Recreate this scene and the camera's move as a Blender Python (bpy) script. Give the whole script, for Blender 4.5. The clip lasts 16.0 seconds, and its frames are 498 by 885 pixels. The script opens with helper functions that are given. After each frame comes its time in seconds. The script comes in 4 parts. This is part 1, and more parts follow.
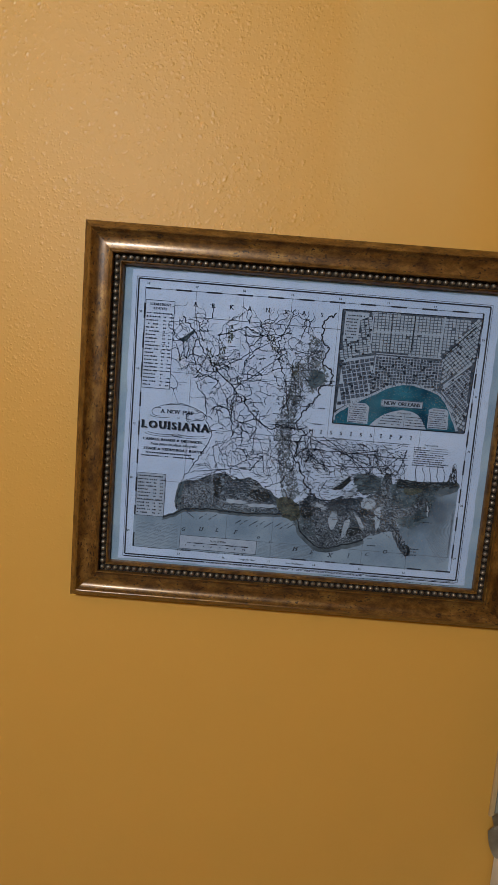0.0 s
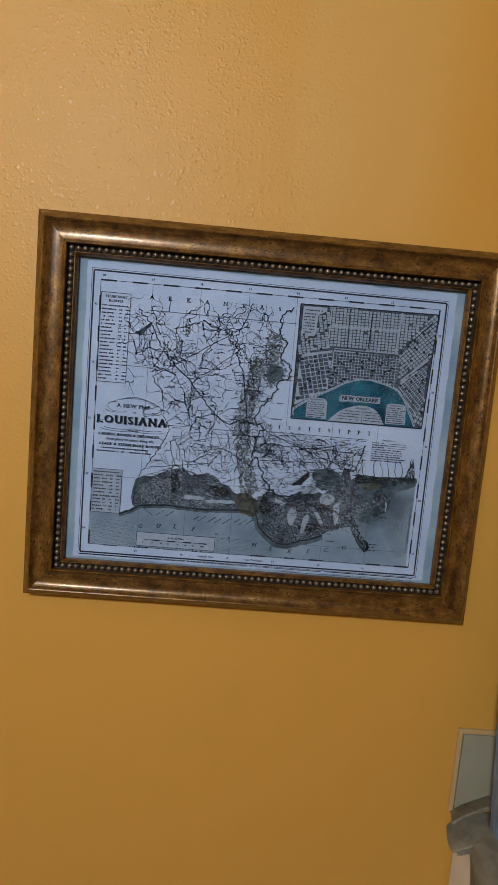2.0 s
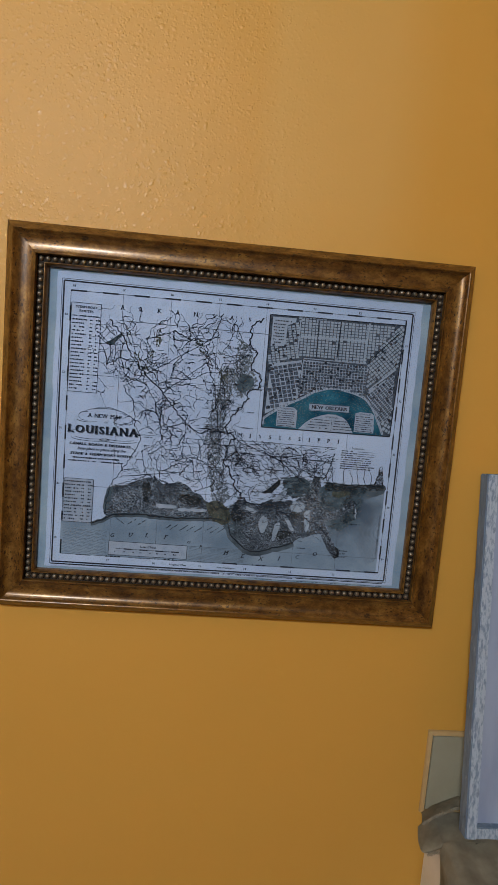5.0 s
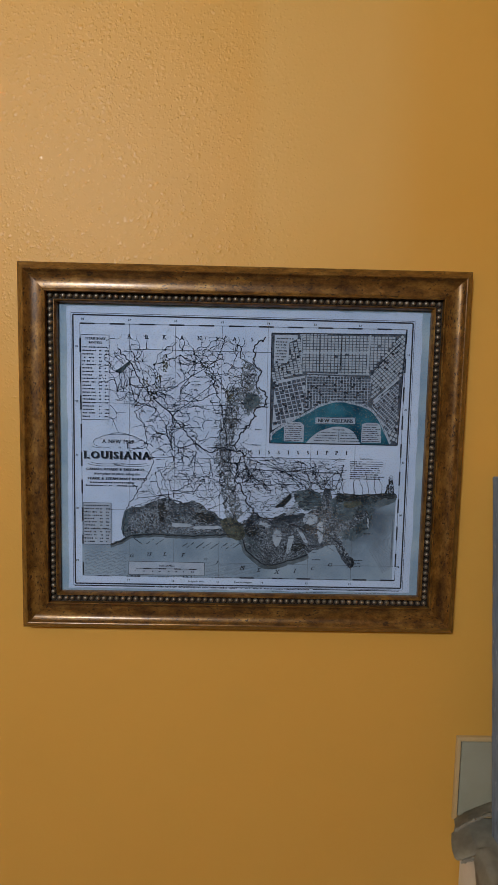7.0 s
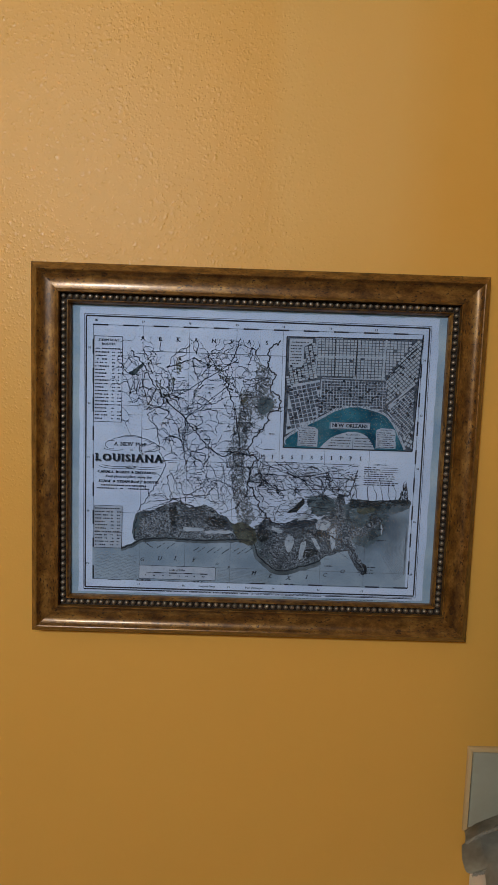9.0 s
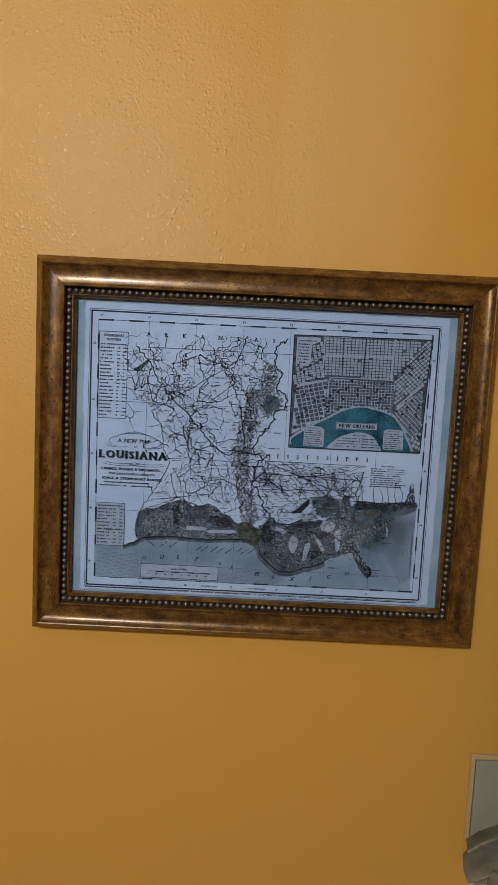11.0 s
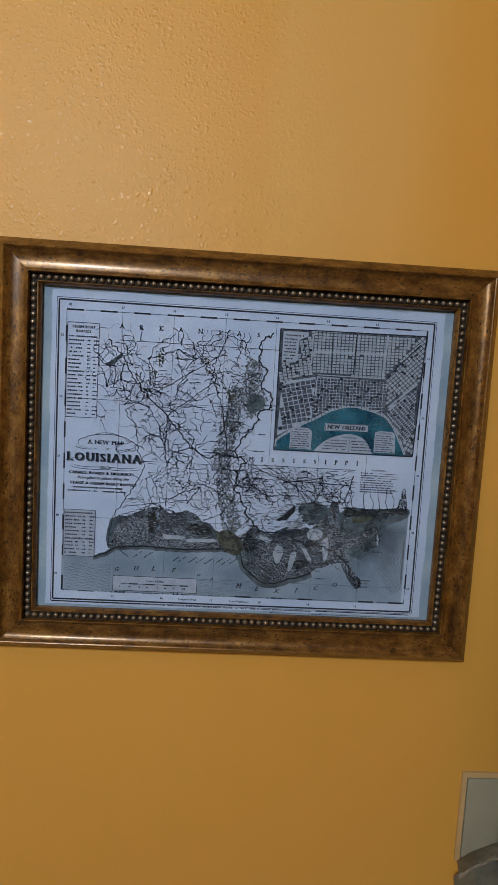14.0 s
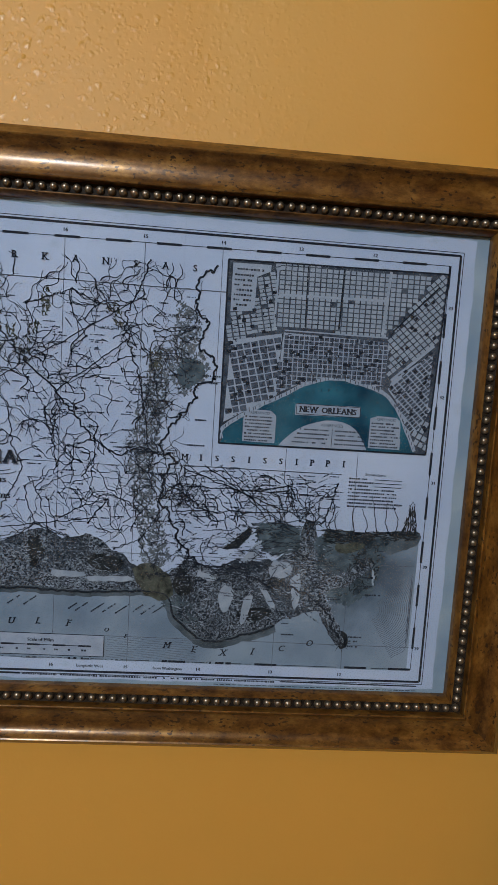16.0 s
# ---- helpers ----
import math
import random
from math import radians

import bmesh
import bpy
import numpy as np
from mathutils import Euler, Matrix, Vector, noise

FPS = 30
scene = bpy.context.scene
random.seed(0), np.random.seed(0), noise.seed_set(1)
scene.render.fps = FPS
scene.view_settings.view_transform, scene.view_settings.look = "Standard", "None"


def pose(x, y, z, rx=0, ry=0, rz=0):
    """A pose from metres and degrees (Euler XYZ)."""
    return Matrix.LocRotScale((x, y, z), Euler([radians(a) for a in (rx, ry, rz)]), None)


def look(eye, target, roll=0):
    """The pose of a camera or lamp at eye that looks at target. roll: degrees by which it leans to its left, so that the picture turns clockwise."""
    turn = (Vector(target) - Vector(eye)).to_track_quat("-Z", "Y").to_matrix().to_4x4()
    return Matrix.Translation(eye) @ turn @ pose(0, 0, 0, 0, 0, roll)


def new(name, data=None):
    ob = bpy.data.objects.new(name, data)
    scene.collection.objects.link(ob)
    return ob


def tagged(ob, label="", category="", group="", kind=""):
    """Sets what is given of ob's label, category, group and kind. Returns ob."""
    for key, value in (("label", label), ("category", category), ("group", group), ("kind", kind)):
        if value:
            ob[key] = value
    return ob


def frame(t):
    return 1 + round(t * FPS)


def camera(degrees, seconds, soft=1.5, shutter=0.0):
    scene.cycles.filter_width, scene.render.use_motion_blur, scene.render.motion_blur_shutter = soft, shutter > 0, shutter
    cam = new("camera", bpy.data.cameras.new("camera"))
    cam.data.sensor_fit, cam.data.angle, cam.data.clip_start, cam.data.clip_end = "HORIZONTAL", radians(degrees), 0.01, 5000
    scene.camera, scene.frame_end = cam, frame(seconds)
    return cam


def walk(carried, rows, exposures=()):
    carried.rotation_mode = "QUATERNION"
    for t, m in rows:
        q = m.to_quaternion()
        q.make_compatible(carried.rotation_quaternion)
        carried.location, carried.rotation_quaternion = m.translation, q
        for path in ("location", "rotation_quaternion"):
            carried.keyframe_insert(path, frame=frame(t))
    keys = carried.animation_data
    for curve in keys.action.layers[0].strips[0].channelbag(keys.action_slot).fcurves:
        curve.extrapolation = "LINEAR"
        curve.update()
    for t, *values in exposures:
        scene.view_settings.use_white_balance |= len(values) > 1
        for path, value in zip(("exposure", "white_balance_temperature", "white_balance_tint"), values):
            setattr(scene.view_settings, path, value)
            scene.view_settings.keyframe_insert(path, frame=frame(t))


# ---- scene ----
cam = camera(50.0, 16.0, soft=0.7)
PATH = [
    (0, (-0.07, -0.742, 1.572), (-0.08, 1.245, 1.339), 4.6),
    (0.5, (-0.059, -0.739, 1.57), (-0.067, 1.247, 1.34), 4.6),
    (1, (-0.059, -0.738, 1.561), (-0.037, 1.25, 1.343), 4.5),
    (1.5, (-0.058, -0.735, 1.561), (-0.005, 1.253, 1.342), 4.7),
    (2, (-0.043, -0.736, 1.562), (0.031, 1.251, 1.349), 4.9),
    (2.5, (-0.038, -0.734, 1.564), (0.046, 1.253, 1.353), 4.9),
    (3, (-0.032, -0.735, 1.567), (0.064, 1.251, 1.355), 4.9),
    (3.5, (-0.025, -0.736, 1.57), (0.085, 1.251, 1.362), 5.0),
    (4, (-0.024, -0.737, 1.575), (0.082, 1.248, 1.358), 5.0),
    (4.5, (-0.029, -0.739, 1.573), (0.095, 1.246, 1.367), 5.1),
    (6.8, (-0.002, -0.761, 1.578), (0.055, 1.229, 1.387), 1.4),
    (7, (-0.001, -0.761, 1.591), (0.025, 1.231, 1.409), 1.2),
    (7.5, (-0.011, -0.761, 1.593), (0.011, 1.231, 1.424), 1.4),
    (8, (-0.015, -0.759, 1.594), (0.015, 1.234, 1.432), 1.5),
    (8.5, (-0.009, -0.758, 1.596), (0.011, 1.235, 1.426), 1.7),
    (9, (-0.017, -0.753, 1.593), (0.002, 1.239, 1.418), 1.9),
    (11.5, (-0.018, -0.742, 1.59), (-0.011, 1.25, 1.413), 3.1),
    (12, (-0.009, -0.74, 1.587), (0.008, 1.252, 1.412), 3.2),
    (12.5, (-0.005, -0.743, 1.589), (0.012, 1.249, 1.413), 3.2),
    (13, (-0.006, -0.74, 1.586), (0.007, 1.252, 1.407), 3.4),
    (13.5, (-0.046, -0.715, 1.595), (-0.028, 1.278, 1.426), 3.4),
    (13.8, (-0.033, -0.693, 1.596), (0.003, 1.297, 1.399), 3.1),
    (14, (-0.026, -0.69, 1.592), (0.067, 1.299, 1.41), 3.3),
    (14.5, (-0.006, -0.696, 1.592), (0.108, 1.293, 1.416), 3.4),
    (15, (-0.028, -0.677, 1.585), (0.093, 1.311, 1.411), 3.6),
    (15.2, (-0.031, -0.653, 1.582), (0.092, 1.334, 1.388), 3.6),
    (15.5, (-0.011, -0.594, 1.569), (0.135, 1.392, 1.389), 3.6),
    (15.8, (0.012, -0.511, 1.57), (0.187, 1.473, 1.387), 3.7),
    (16, (0.036, -0.465, 1.567), (0.158, 1.523, 1.38), 3.7),
]
walk(cam, [(t, look(eye, target, roll)) for t, eye, target, roll in PATH])

# ---- light ----
world = bpy.data.worlds.new("world")
world.use_nodes = True
world.node_tree.nodes["Background"].inputs[0].default_value = (0.9, 0.95, 1.0, 1)
world.node_tree.nodes["Background"].inputs[1].default_value = 0.02
scene.world = world


def area_lamp(name, eye, target, size, watts, colour):
    data = bpy.data.lights.new(name, "AREA")
    data.shape, data.size, data.energy, data.color = "DISK", size, watts, colour
    lamp = new(name, data)
    lamp.matrix_world = look(eye, target)
    return lamp


area_lamp("ceiling_lamp", (-0.75, -1.05, 2.66), (-0.75, -1.05, 0), 0.30, 1.5, (0.93, 0.98, 1.0))
area_lamp("far_ceiling_lamp", (-0.85, -2.35, 2.64), (0.0, 0, 1.1), 0.36, 58, (0.93, 0.98, 1.0))

# ---- materials ----


def material(name, colour, rough=0.5, metal=0.0):
    m = bpy.data.materials.new(name)
    m.use_nodes = True
    b = m.node_tree.nodes["Principled BSDF"]
    b.inputs["Base Color"].default_value = (*colour, 1)
    b.inputs["Roughness"].default_value = rough
    b.inputs["Metallic"].default_value = metal
    return m, m.node_tree, b


def node(tree, kind, **sets):
    n = tree.nodes.new(kind)
    for key, value in sets.items():
        if key in n.inputs:
            n.inputs[key].default_value = value
        elif key == "blend":
            n.blend_type = value
        elif key == "operation":
            n.operation = value
    return n


def coords(tree, scale=(1, 1, 1)):
    t = tree.nodes.new("ShaderNodeTexCoord")
    mp = tree.nodes.new("ShaderNodeMapping")
    mp.inputs["Scale"].default_value = scale
    tree.links.new(t.outputs["Object"], mp.inputs["Vector"])
    return mp.outputs["Vector"]


def noise_tex(tree, vec, scale, detail=3.0, rough=0.55, distortion=0.0):
    n = node(tree, "ShaderNodeTexNoise", Scale=scale, Detail=detail, Roughness=rough, Distortion=distortion)
    tree.links.new(vec, n.inputs["Vector"])
    return n.outputs["Fac"]


def ramp(tree, fac, stops):
    r = tree.nodes.new("ShaderNodeValToRGB")
    e = r.color_ramp.elements
    while len(e) < len(stops):
        e.new(0.5)
    for el, (pos, c) in zip(e, stops):
        el.position = pos
        el.color = (*c, 1) if len(c) == 3 else c
    tree.links.new(fac, r.inputs["Fac"])
    return r.outputs["Color"]


def grey(v):
    return (v, v, v)


def mix(tree, fac, a, b, blend="MIX"):
    m = tree.nodes.new("ShaderNodeMix")
    m.data_type, m.blend_type = "RGBA", blend
    for sock, v in ((m.inputs["Factor"], fac), (m.inputs["A"], a), (m.inputs["B"], b)):
        if isinstance(v, (int, float)):
            sock.default_value = v
        elif isinstance(v, tuple):
            sock.default_value = (*v, 1)
        else:
            tree.links.new(v, sock)
    return m.outputs["Result"]


def math_node(tree, op, a, b):
    m = node(tree, "ShaderNodeMath", operation=op)
    for sock, v in ((m.inputs[0], a), (m.inputs[1], b)):
        if isinstance(v, (int, float)):
            sock.default_value = v
        else:
            tree.links.new(v, sock)
    return m.outputs[0]


def bump(tree, bsdf, height, strength, distance):
    b = node(tree, "ShaderNodeBump", Strength=strength, Distance=distance)
    tree.links.new(height, b.inputs["Height"])
    tree.links.new(b.outputs["Normal"], bsdf.inputs["Normal"])


def wall_paint():
    m, t, b = material("orange_wall_paint", (0.5, 0.29, 0.06), 0.42)
    b.inputs["Specular IOR Level"].default_value = 0.48
    v = coords(t)
    # a paler vertical band on the upper wall, deeper orange right of it, and broad blotches
    sep = t.nodes.new("ShaderNodeSeparateXYZ")
    t.links.new(v, sep.inputs[0])
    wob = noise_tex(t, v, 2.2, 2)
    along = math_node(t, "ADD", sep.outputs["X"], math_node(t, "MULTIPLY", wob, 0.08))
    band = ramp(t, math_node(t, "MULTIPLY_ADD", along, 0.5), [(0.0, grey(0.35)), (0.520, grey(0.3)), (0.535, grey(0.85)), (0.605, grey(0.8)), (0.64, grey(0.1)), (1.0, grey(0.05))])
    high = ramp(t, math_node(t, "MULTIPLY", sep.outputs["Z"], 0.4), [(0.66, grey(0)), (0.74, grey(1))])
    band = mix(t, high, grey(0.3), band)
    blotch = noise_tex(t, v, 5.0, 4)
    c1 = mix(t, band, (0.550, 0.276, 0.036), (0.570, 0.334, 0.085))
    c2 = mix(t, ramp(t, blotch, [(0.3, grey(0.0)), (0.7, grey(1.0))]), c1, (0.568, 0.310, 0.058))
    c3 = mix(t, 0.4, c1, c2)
    speck = noise_tex(t, v, 75, 1)
    c4 = mix(t, ramp(t, speck, [(0.845, grey(0)), (0.86, grey(0.8))]), c3, (0.12, 0.06, 0.02))
    t.links.new(c4, b.inputs["Base Color"])
    # orange-peel texture: separate flat blobs, a finer stipple, and slow waves
    warp = node(t, "ShaderNodeTexNoise", Scale=190.0, Detail=2.0)
    t.links.new(v, warp.inputs["Vector"])
    bent = mix(t, 0.004, v, warp.outputs["Color"], "ADD")
    heights = []
    for scale, reach in ((140.0, 0.54), (235.0, 0.54)):
        cell = node(t, "ShaderNodeTexVoronoi", Scale=scale)
        t.links.new(bent, cell.inputs["Vector"])
        dot = ramp(t, cell.outputs["Distance"], [(0.0, grey(1)), (reach * 0.5, grey(0.5)), (reach, grey(0))])
        keep = ramp(t, cell.outputs["Color"], [(0.38, grey(0)), (0.74, grey(1))])
        heights.append(mix(t, 1.0, dot, keep, "MULTIPLY"))
    thin = ramp(t, noise_tex(t, v, 13, 2), [(0.34, grey(0.5)), (0.58, grey(1))])
    both = mix(t, 1.0, heights[0], math_node(t, "MULTIPLY", heights[1], 0.6), "ADD")
    # the texture dies out towards the right and the bottom
    side = ramp(t, math_node(t, "MULTIPLY_ADD", along, 0.5), [(0.49, grey(1)), (0.60, grey(0.14))])
    low = ramp(t, math_node(t, "MULTIPLY", sep.outputs["Z"], 0.4), [(0.50, grey(0.08)), (0.72, grey(1))])
    thin = mix(t, 1.0, mix(t, 1.0, thin, side, "MULTIPLY"), low, "MULTIPLY")
    fine = noise_tex(t, v, 300, 2)
    slow = noise_tex(t, v, 14, 2)
    h = math_node(t, "ADD", mix(t, 1.0, both, thin, "MULTIPLY"), math_node(t, "MULTIPLY", fine, 0.08))
    h = math_node(t, "ADD", h, math_node(t, "MULTIPLY", slow, 0.6))
    bump(t, b, h, 1.0, 0.0010)
    # the proud blobs are slicker than the paint between them
    t.links.new(ramp(t, mix(t, 1.0, both, thin, "MULTIPLY"), [(0.08, grey(0.54)), (0.30, grey(0.33))]), b.inputs["Roughness"])
    return m


def antique_gold():
    m, t, b = material("antique_gold", (0.36, 0.19, 0.055), 0.4, 0.75)
    v = coords(t)
    streaks = coords(t, (0.3, 1, 1))
    tone = noise_tex(t, coords(t, (0.55, 1, 1)), 75, 6, 0.72)
    c = ramp(t, tone, [(0.32, (0.042, 0.016, 0.003)), (0.5, (0.135, 0.062, 0.012)), (0.68, (0.262, 0.140, 0.033))])
    specks = noise_tex(t, coords(t, (0.5, 1, 1)), 420, 2.0, 0.5)
    dens = ramp(t, noise_tex(t, v, 45, 2), [(0.40, grey(0.15)), (0.55, grey(1))])
    spot = mix(t, 1.0, ramp(t, specks, [(0.58, grey(0)), (0.64, grey(0.95))]), dens, "MULTIPLY")
    c = mix(t, spot, c, (0.030, 0.016, 0.008))
    t.links.new(c, b.inputs["Base Color"])
    t.links.new(ramp(t, noise_tex(t, v, 120, 3), [(0.3, grey(0.30)), (0.7, grey(0.44))]), b.inputs["Roughness"])
    b.inputs["Metallic"].default_value = 0.38
    b.inputs["Coat Weight"].default_value = 0.35
    b.inputs["Coat Roughness"].default_value = 0.2
    b.inputs["Specular IOR Level"].default_value = 0.4
    bump(t, b, noise_tex(t, streaks, 240, 3), 0.25, 0.0006)
    return m


def mottled(name, low, high, scale, rough=0.6, metal=0.0, relief=0.0, stretch=(1, 1, 1), detail=4.0, stops=(0.3, 0.7), gloss=0.5):
    m, t, b = material(name, low, rough, metal)
    b.inputs["Specular IOR Level"].default_value = gloss
    f = noise_tex(t, coords(t, stretch), scale, detail)
    t.links.new(ramp(t, f, [(stops[0], low), (stops[1], high)]), b.inputs["Base Color"])
    if relief:
        bump(t, b, noise_tex(t, coords(t, stretch), scale * 3, 3), 0.5, relief)
    return m


def map_paper():
    m, t, b = material("map_paper", (0.5, 0.55, 0.7), 0.7)
    b.inputs["Specular IOR Level"].default_value = 0.1
    v = coords(t)
    sep = t.nodes.new("ShaderNodeSeparateXYZ")
    t.links.new(v, sep.inputs[0])
    # blue-washed margin outside the printed sheet, with a ragged watery edge
    wob = math_node(t, "MULTIPLY", math_node(t, "SUBTRACT", noise_tex(t, v, 30, 3), 0.5), 0.006)
    ax = math_node(t, "SUBTRACT", math_node(t, "ABSOLUTE", sep.outputs["X"], 0), 0.2465)
    az = math_node(t, "SUBTRACT", math_node(t, "ABSOLUTE", sep.outputs["Z"], 0), 0.1995)
    edge = math_node(t, "ADD", math_node(t, "MAXIMUM", ax, az), wob)
    inside = ramp(t, math_node(t, "MULTIPLY_ADD", edge, 120.0), [(0.45, grey(0)), (0.55, grey(1))])
    cloud = noise_tex(t, v, 9, 4)
    sheet = ramp(t, cloud, [(0.3, (0.335, 0.425, 0.635)), (0.7, (0.425, 0.515, 0.73))])
    margin = ramp(t, noise_tex(t, v, 22, 4), [(0.3, (0.175, 0.26, 0.385)), (0.7, (0.275, 0.36, 0.465))])
    c = mix(t, inside, sheet, margin)
    # a centre fold and faint foxing
    fold = ramp(t, math_node(t, "MULTIPLY", math_node(t, "ABSOLUTE", math_node(t, "SUBTRACT", sep.outputs["X"], 0.001), 0), 100.0), [(0.0, grey(0.22)), (0.06, grey(0.0))])
    c = mix(t, fold, c, (0.17, 0.21, 0.31))
    c = mix(t, ramp(t, noise_tex(t, v, 55, 3), [(0.62, grey(0)), (0.75, grey(0.25))]), c, (0.22, 0.28, 0.36))
    t.links.new(c, b.inputs["Base Color"])
    bump(t, b, noise_tex(t, v, 700, 2), 0.1, 0.0002)
    return m


def engraving(name, dark, light, scale, low, high, wash=None):
    """Printed hatching: a fine light-and-dark squiggle, under a slow wash of colour."""
    m, t, b = material(name, dark, 0.7)
    b.inputs["Specular IOR Level"].default_value = 0.05
    v = coords(t)
    f = noise_tex(t, v, scale, 2.5, 0.6, 1.2)
    c = ramp(t, f, [(low, dark), (high, light)])
    if wash:
        c = mix(t, ramp(t, noise_tex(t, v, 38, 2), [(0.42, grey(0)), (0.62, grey(0.75))]), c, wash)
    t.links.new(c, b.inputs["Base Color"])
    return m


def sea_wash():
    """Grey-blue wash, inked nearly black round the river's mouth."""
    m, t, b = material("sea_wash", (0.2, 0.26, 0.36), 0.7)
    b.inputs["Specular IOR Level"].default_value = 0.05
    v = coords(t)
    c = ramp(t, noise_tex(t, v, 16, 4), [(0.3, (0.135, 0.192, 0.285)), (0.7, (0.25, 0.325, 0.445))])
    away = node(t, "ShaderNodeVectorMath", operation="DISTANCE")
    t.links.new(coords(t, (0.8, 0.0, 1.0)), away.inputs[0])
    away.inputs[1].default_value = (0.137, 0.0, -0.092)
    far = math_node(t, "ADD", away.outputs["Value"], math_node(t, "MULTIPLY", math_node(t, "SUBTRACT", noise_tex(t, v, 40, 3), 0.5), 0.06))
    inked = ramp(t, math_node(t, "MULTIPLY", far, 10.0), [(0.06, grey(0.85)), (0.26, grey(0.55)), (0.52, grey(0))])
    c = mix(t, inked, c, (0.022, 0.034, 0.056))
    t.links.new(c, b.inputs["Base Color"])
    return m


def pane_glass():
    m, t, b = material("picture_glass", (1, 1, 1), 0.02)
    out = t.nodes["Material Output"]
    clear = t.nodes.new("ShaderNodeBsdfTransparent")
    clear.inputs[0].default_value = (0.97, 0.985, 0.98, 1)
    gloss = node(t, "ShaderNodeBsdfGlossy", Roughness=0.05)
    fres = node(t, "ShaderNodeFresnel", IOR=1.19)
    dust = node(t, "ShaderNodeBsdfDiffuse")
    dust.inputs[0].default_value = (0.62, 0.68, 0.78, 1)
    m1 = t.nodes.new("ShaderNodeMixShader")
    t.links.new(fres.outputs[0], m1.inputs[0])
    t.links.new(clear.outputs[0], m1.inputs[1])
    t.links.new(gloss.outputs[0], m1.inputs[2])
    # wiped dust on the glass
    v = coords(t, (1, 1, 1))
    haze = ramp(t, noise_tex(t, coords(t, (3.0, 1, 1.2)), 6, 3), [(0.55, grey(0.0)), (0.85, grey(0.018))])
    away = node(t, "ShaderNodeVectorMath", operation="DISTANCE")
    t.links.new(coords(t, (1.0, 0.0, 1.0)), away.inputs[0])
    away.inputs[1].default_value = (0.118, 0.0, -0.108)
    smear = mix(t, 1.0, ramp(t, away.outputs["Value"], [(0.0, grey(0.07)), (0.045, grey(0.0))]), ramp(t, noise_tex(t, coords(t, (2.0, 1, 1.0)), 28, 3), [(0.35, grey(0)), (0.65, grey(1))]), "MULTIPLY")
    haze = mix(t, 1.0, haze, smear, "ADD")
    m2 = t.nodes.new("ShaderNodeMixShader")
    t.links.new(haze, m2.inputs[0])
    t.links.new(m1.outputs[0], m2.inputs[1])
    t.links.new(dust.outputs[0], m2.inputs[2])
    t.links.new(m2.outputs[0], out.inputs["Surface"])
    return m


def washed_wood():
    m, t, b = material("blue_washed_wood", (0.3, 0.35, 0.45), 0.65)
    grain = noise_tex(t, coords(t, (4, 4, 0.9)), 22, 5, 0.65, 0.4)
    c = ramp(t, grain, [(0.30, (0.085, 0.125, 0.19)), (0.50, (0.13, 0.19, 0.28)), (0.72, (0.19, 0.26, 0.36))])
    rub = noise_tex(t, coords(t, (3, 3, 0.8)), 75, 5)
    c = mix(t, ramp(t, rub, [(0.62, grey(0)), (0.74, grey(0.6))]), c, (0.38, 0.45, 0.56))
    c = mix(t, ramp(t, noise_tex(t, coords(t, (3, 3, 1)), 90, 3), [(0.70, grey(0)), (0.76, grey(0.8))]), c, (0.05, 0.06, 0.08))
    t.links.new(c, b.inputs["Base Color"])
    bump(t, b, grain, 0.5, 0.0012)
    return m


def burlap():
    m, t, b = material("burlap", (0.33, 0.29, 0.22), 0.9)
    v = coords(t)
    f = noise_tex(t, v, 30, 5)
    t.links.new(ramp(t, f, [(0.3, (0.235, 0.222, 0.172)), (0.7, (0.45, 0.425, 0.34))]), b.inputs["Base Color"])
    w1 = node(t, "ShaderNodeTexWave", Scale=420.0, Distortion=6.0, Detail=2.0)
    t.links.new(v, w1.inputs["Vector"])
    bump(t, b, math_node(t, "ADD", w1.outputs["Fac"], noise_tex(t, v, 500, 3)), 0.3, 0.0005)
    return m


PAINT = wall_paint()
CEILING = mottled("ceiling_white", (0.72, 0.72, 0.70), (0.80, 0.80, 0.78), 20, 0.9, relief=0.001)
FLOOR = mottled("floor_vinyl", (0.20, 0.17, 0.13), (0.30, 0.26, 0.20), 9, 0.5, stretch=(1, 6, 1))
GOLD = antique_gold()
BLACK = mottled("bead_channel_black", (0.010, 0.008, 0.007), (0.030, 0.022, 0.016), 200, 0.5, gloss=0.05)
BEAD = mottled("bead_pewter_gold", (0.17, 0.15, 0.12), (0.36, 0.32, 0.26), 300, 0.34, 0.85)
BACKING = mottled("kraft_backing", (0.22, 0.15, 0.09), (0.28, 0.20, 0.12), 60, 0.9)
PAPER = map_paper()
INK = mottled("printing_ink", (0.008, 0.011, 0.020), (0.026, 0.032, 0.050), 300, 0.6, gloss=0.05)
INK_SOFT = mottled("worn_ink", (0.055, 0.068, 0.10), (0.12, 0.145, 0.20), 260, 0.6, gloss=0.05)
SEA = sea_wash()
SHORE = mottled("shore_wash", (0.035, 0.048, 0.065), (0.12, 0.155, 0.205), 60, 0.7, gloss=0.05)
MARSH = engraving("marsh_hatching", (0.008, 0.011, 0.019), (0.30, 0.365, 0.49), 620, 0.46, 0.66, (0.022, 0.030, 0.045))
FLOOD = engraving("floodplain_hatching", (0.05, 0.062, 0.085), (0.205, 0.25, 0.33), 330, 0.36, 0.66, (0.09, 0.108, 0.13))
LAKE = mottled("lake_wash", (0.016, 0.026, 0.040), (0.115, 0.16, 0.21), 85, 0.7, gloss=0.05)
UMBER = mottled("umber_wash", (0.008, 0.010, 0.014), (0.036, 0.041, 0.050), 150, 0.7, gloss=0.05)
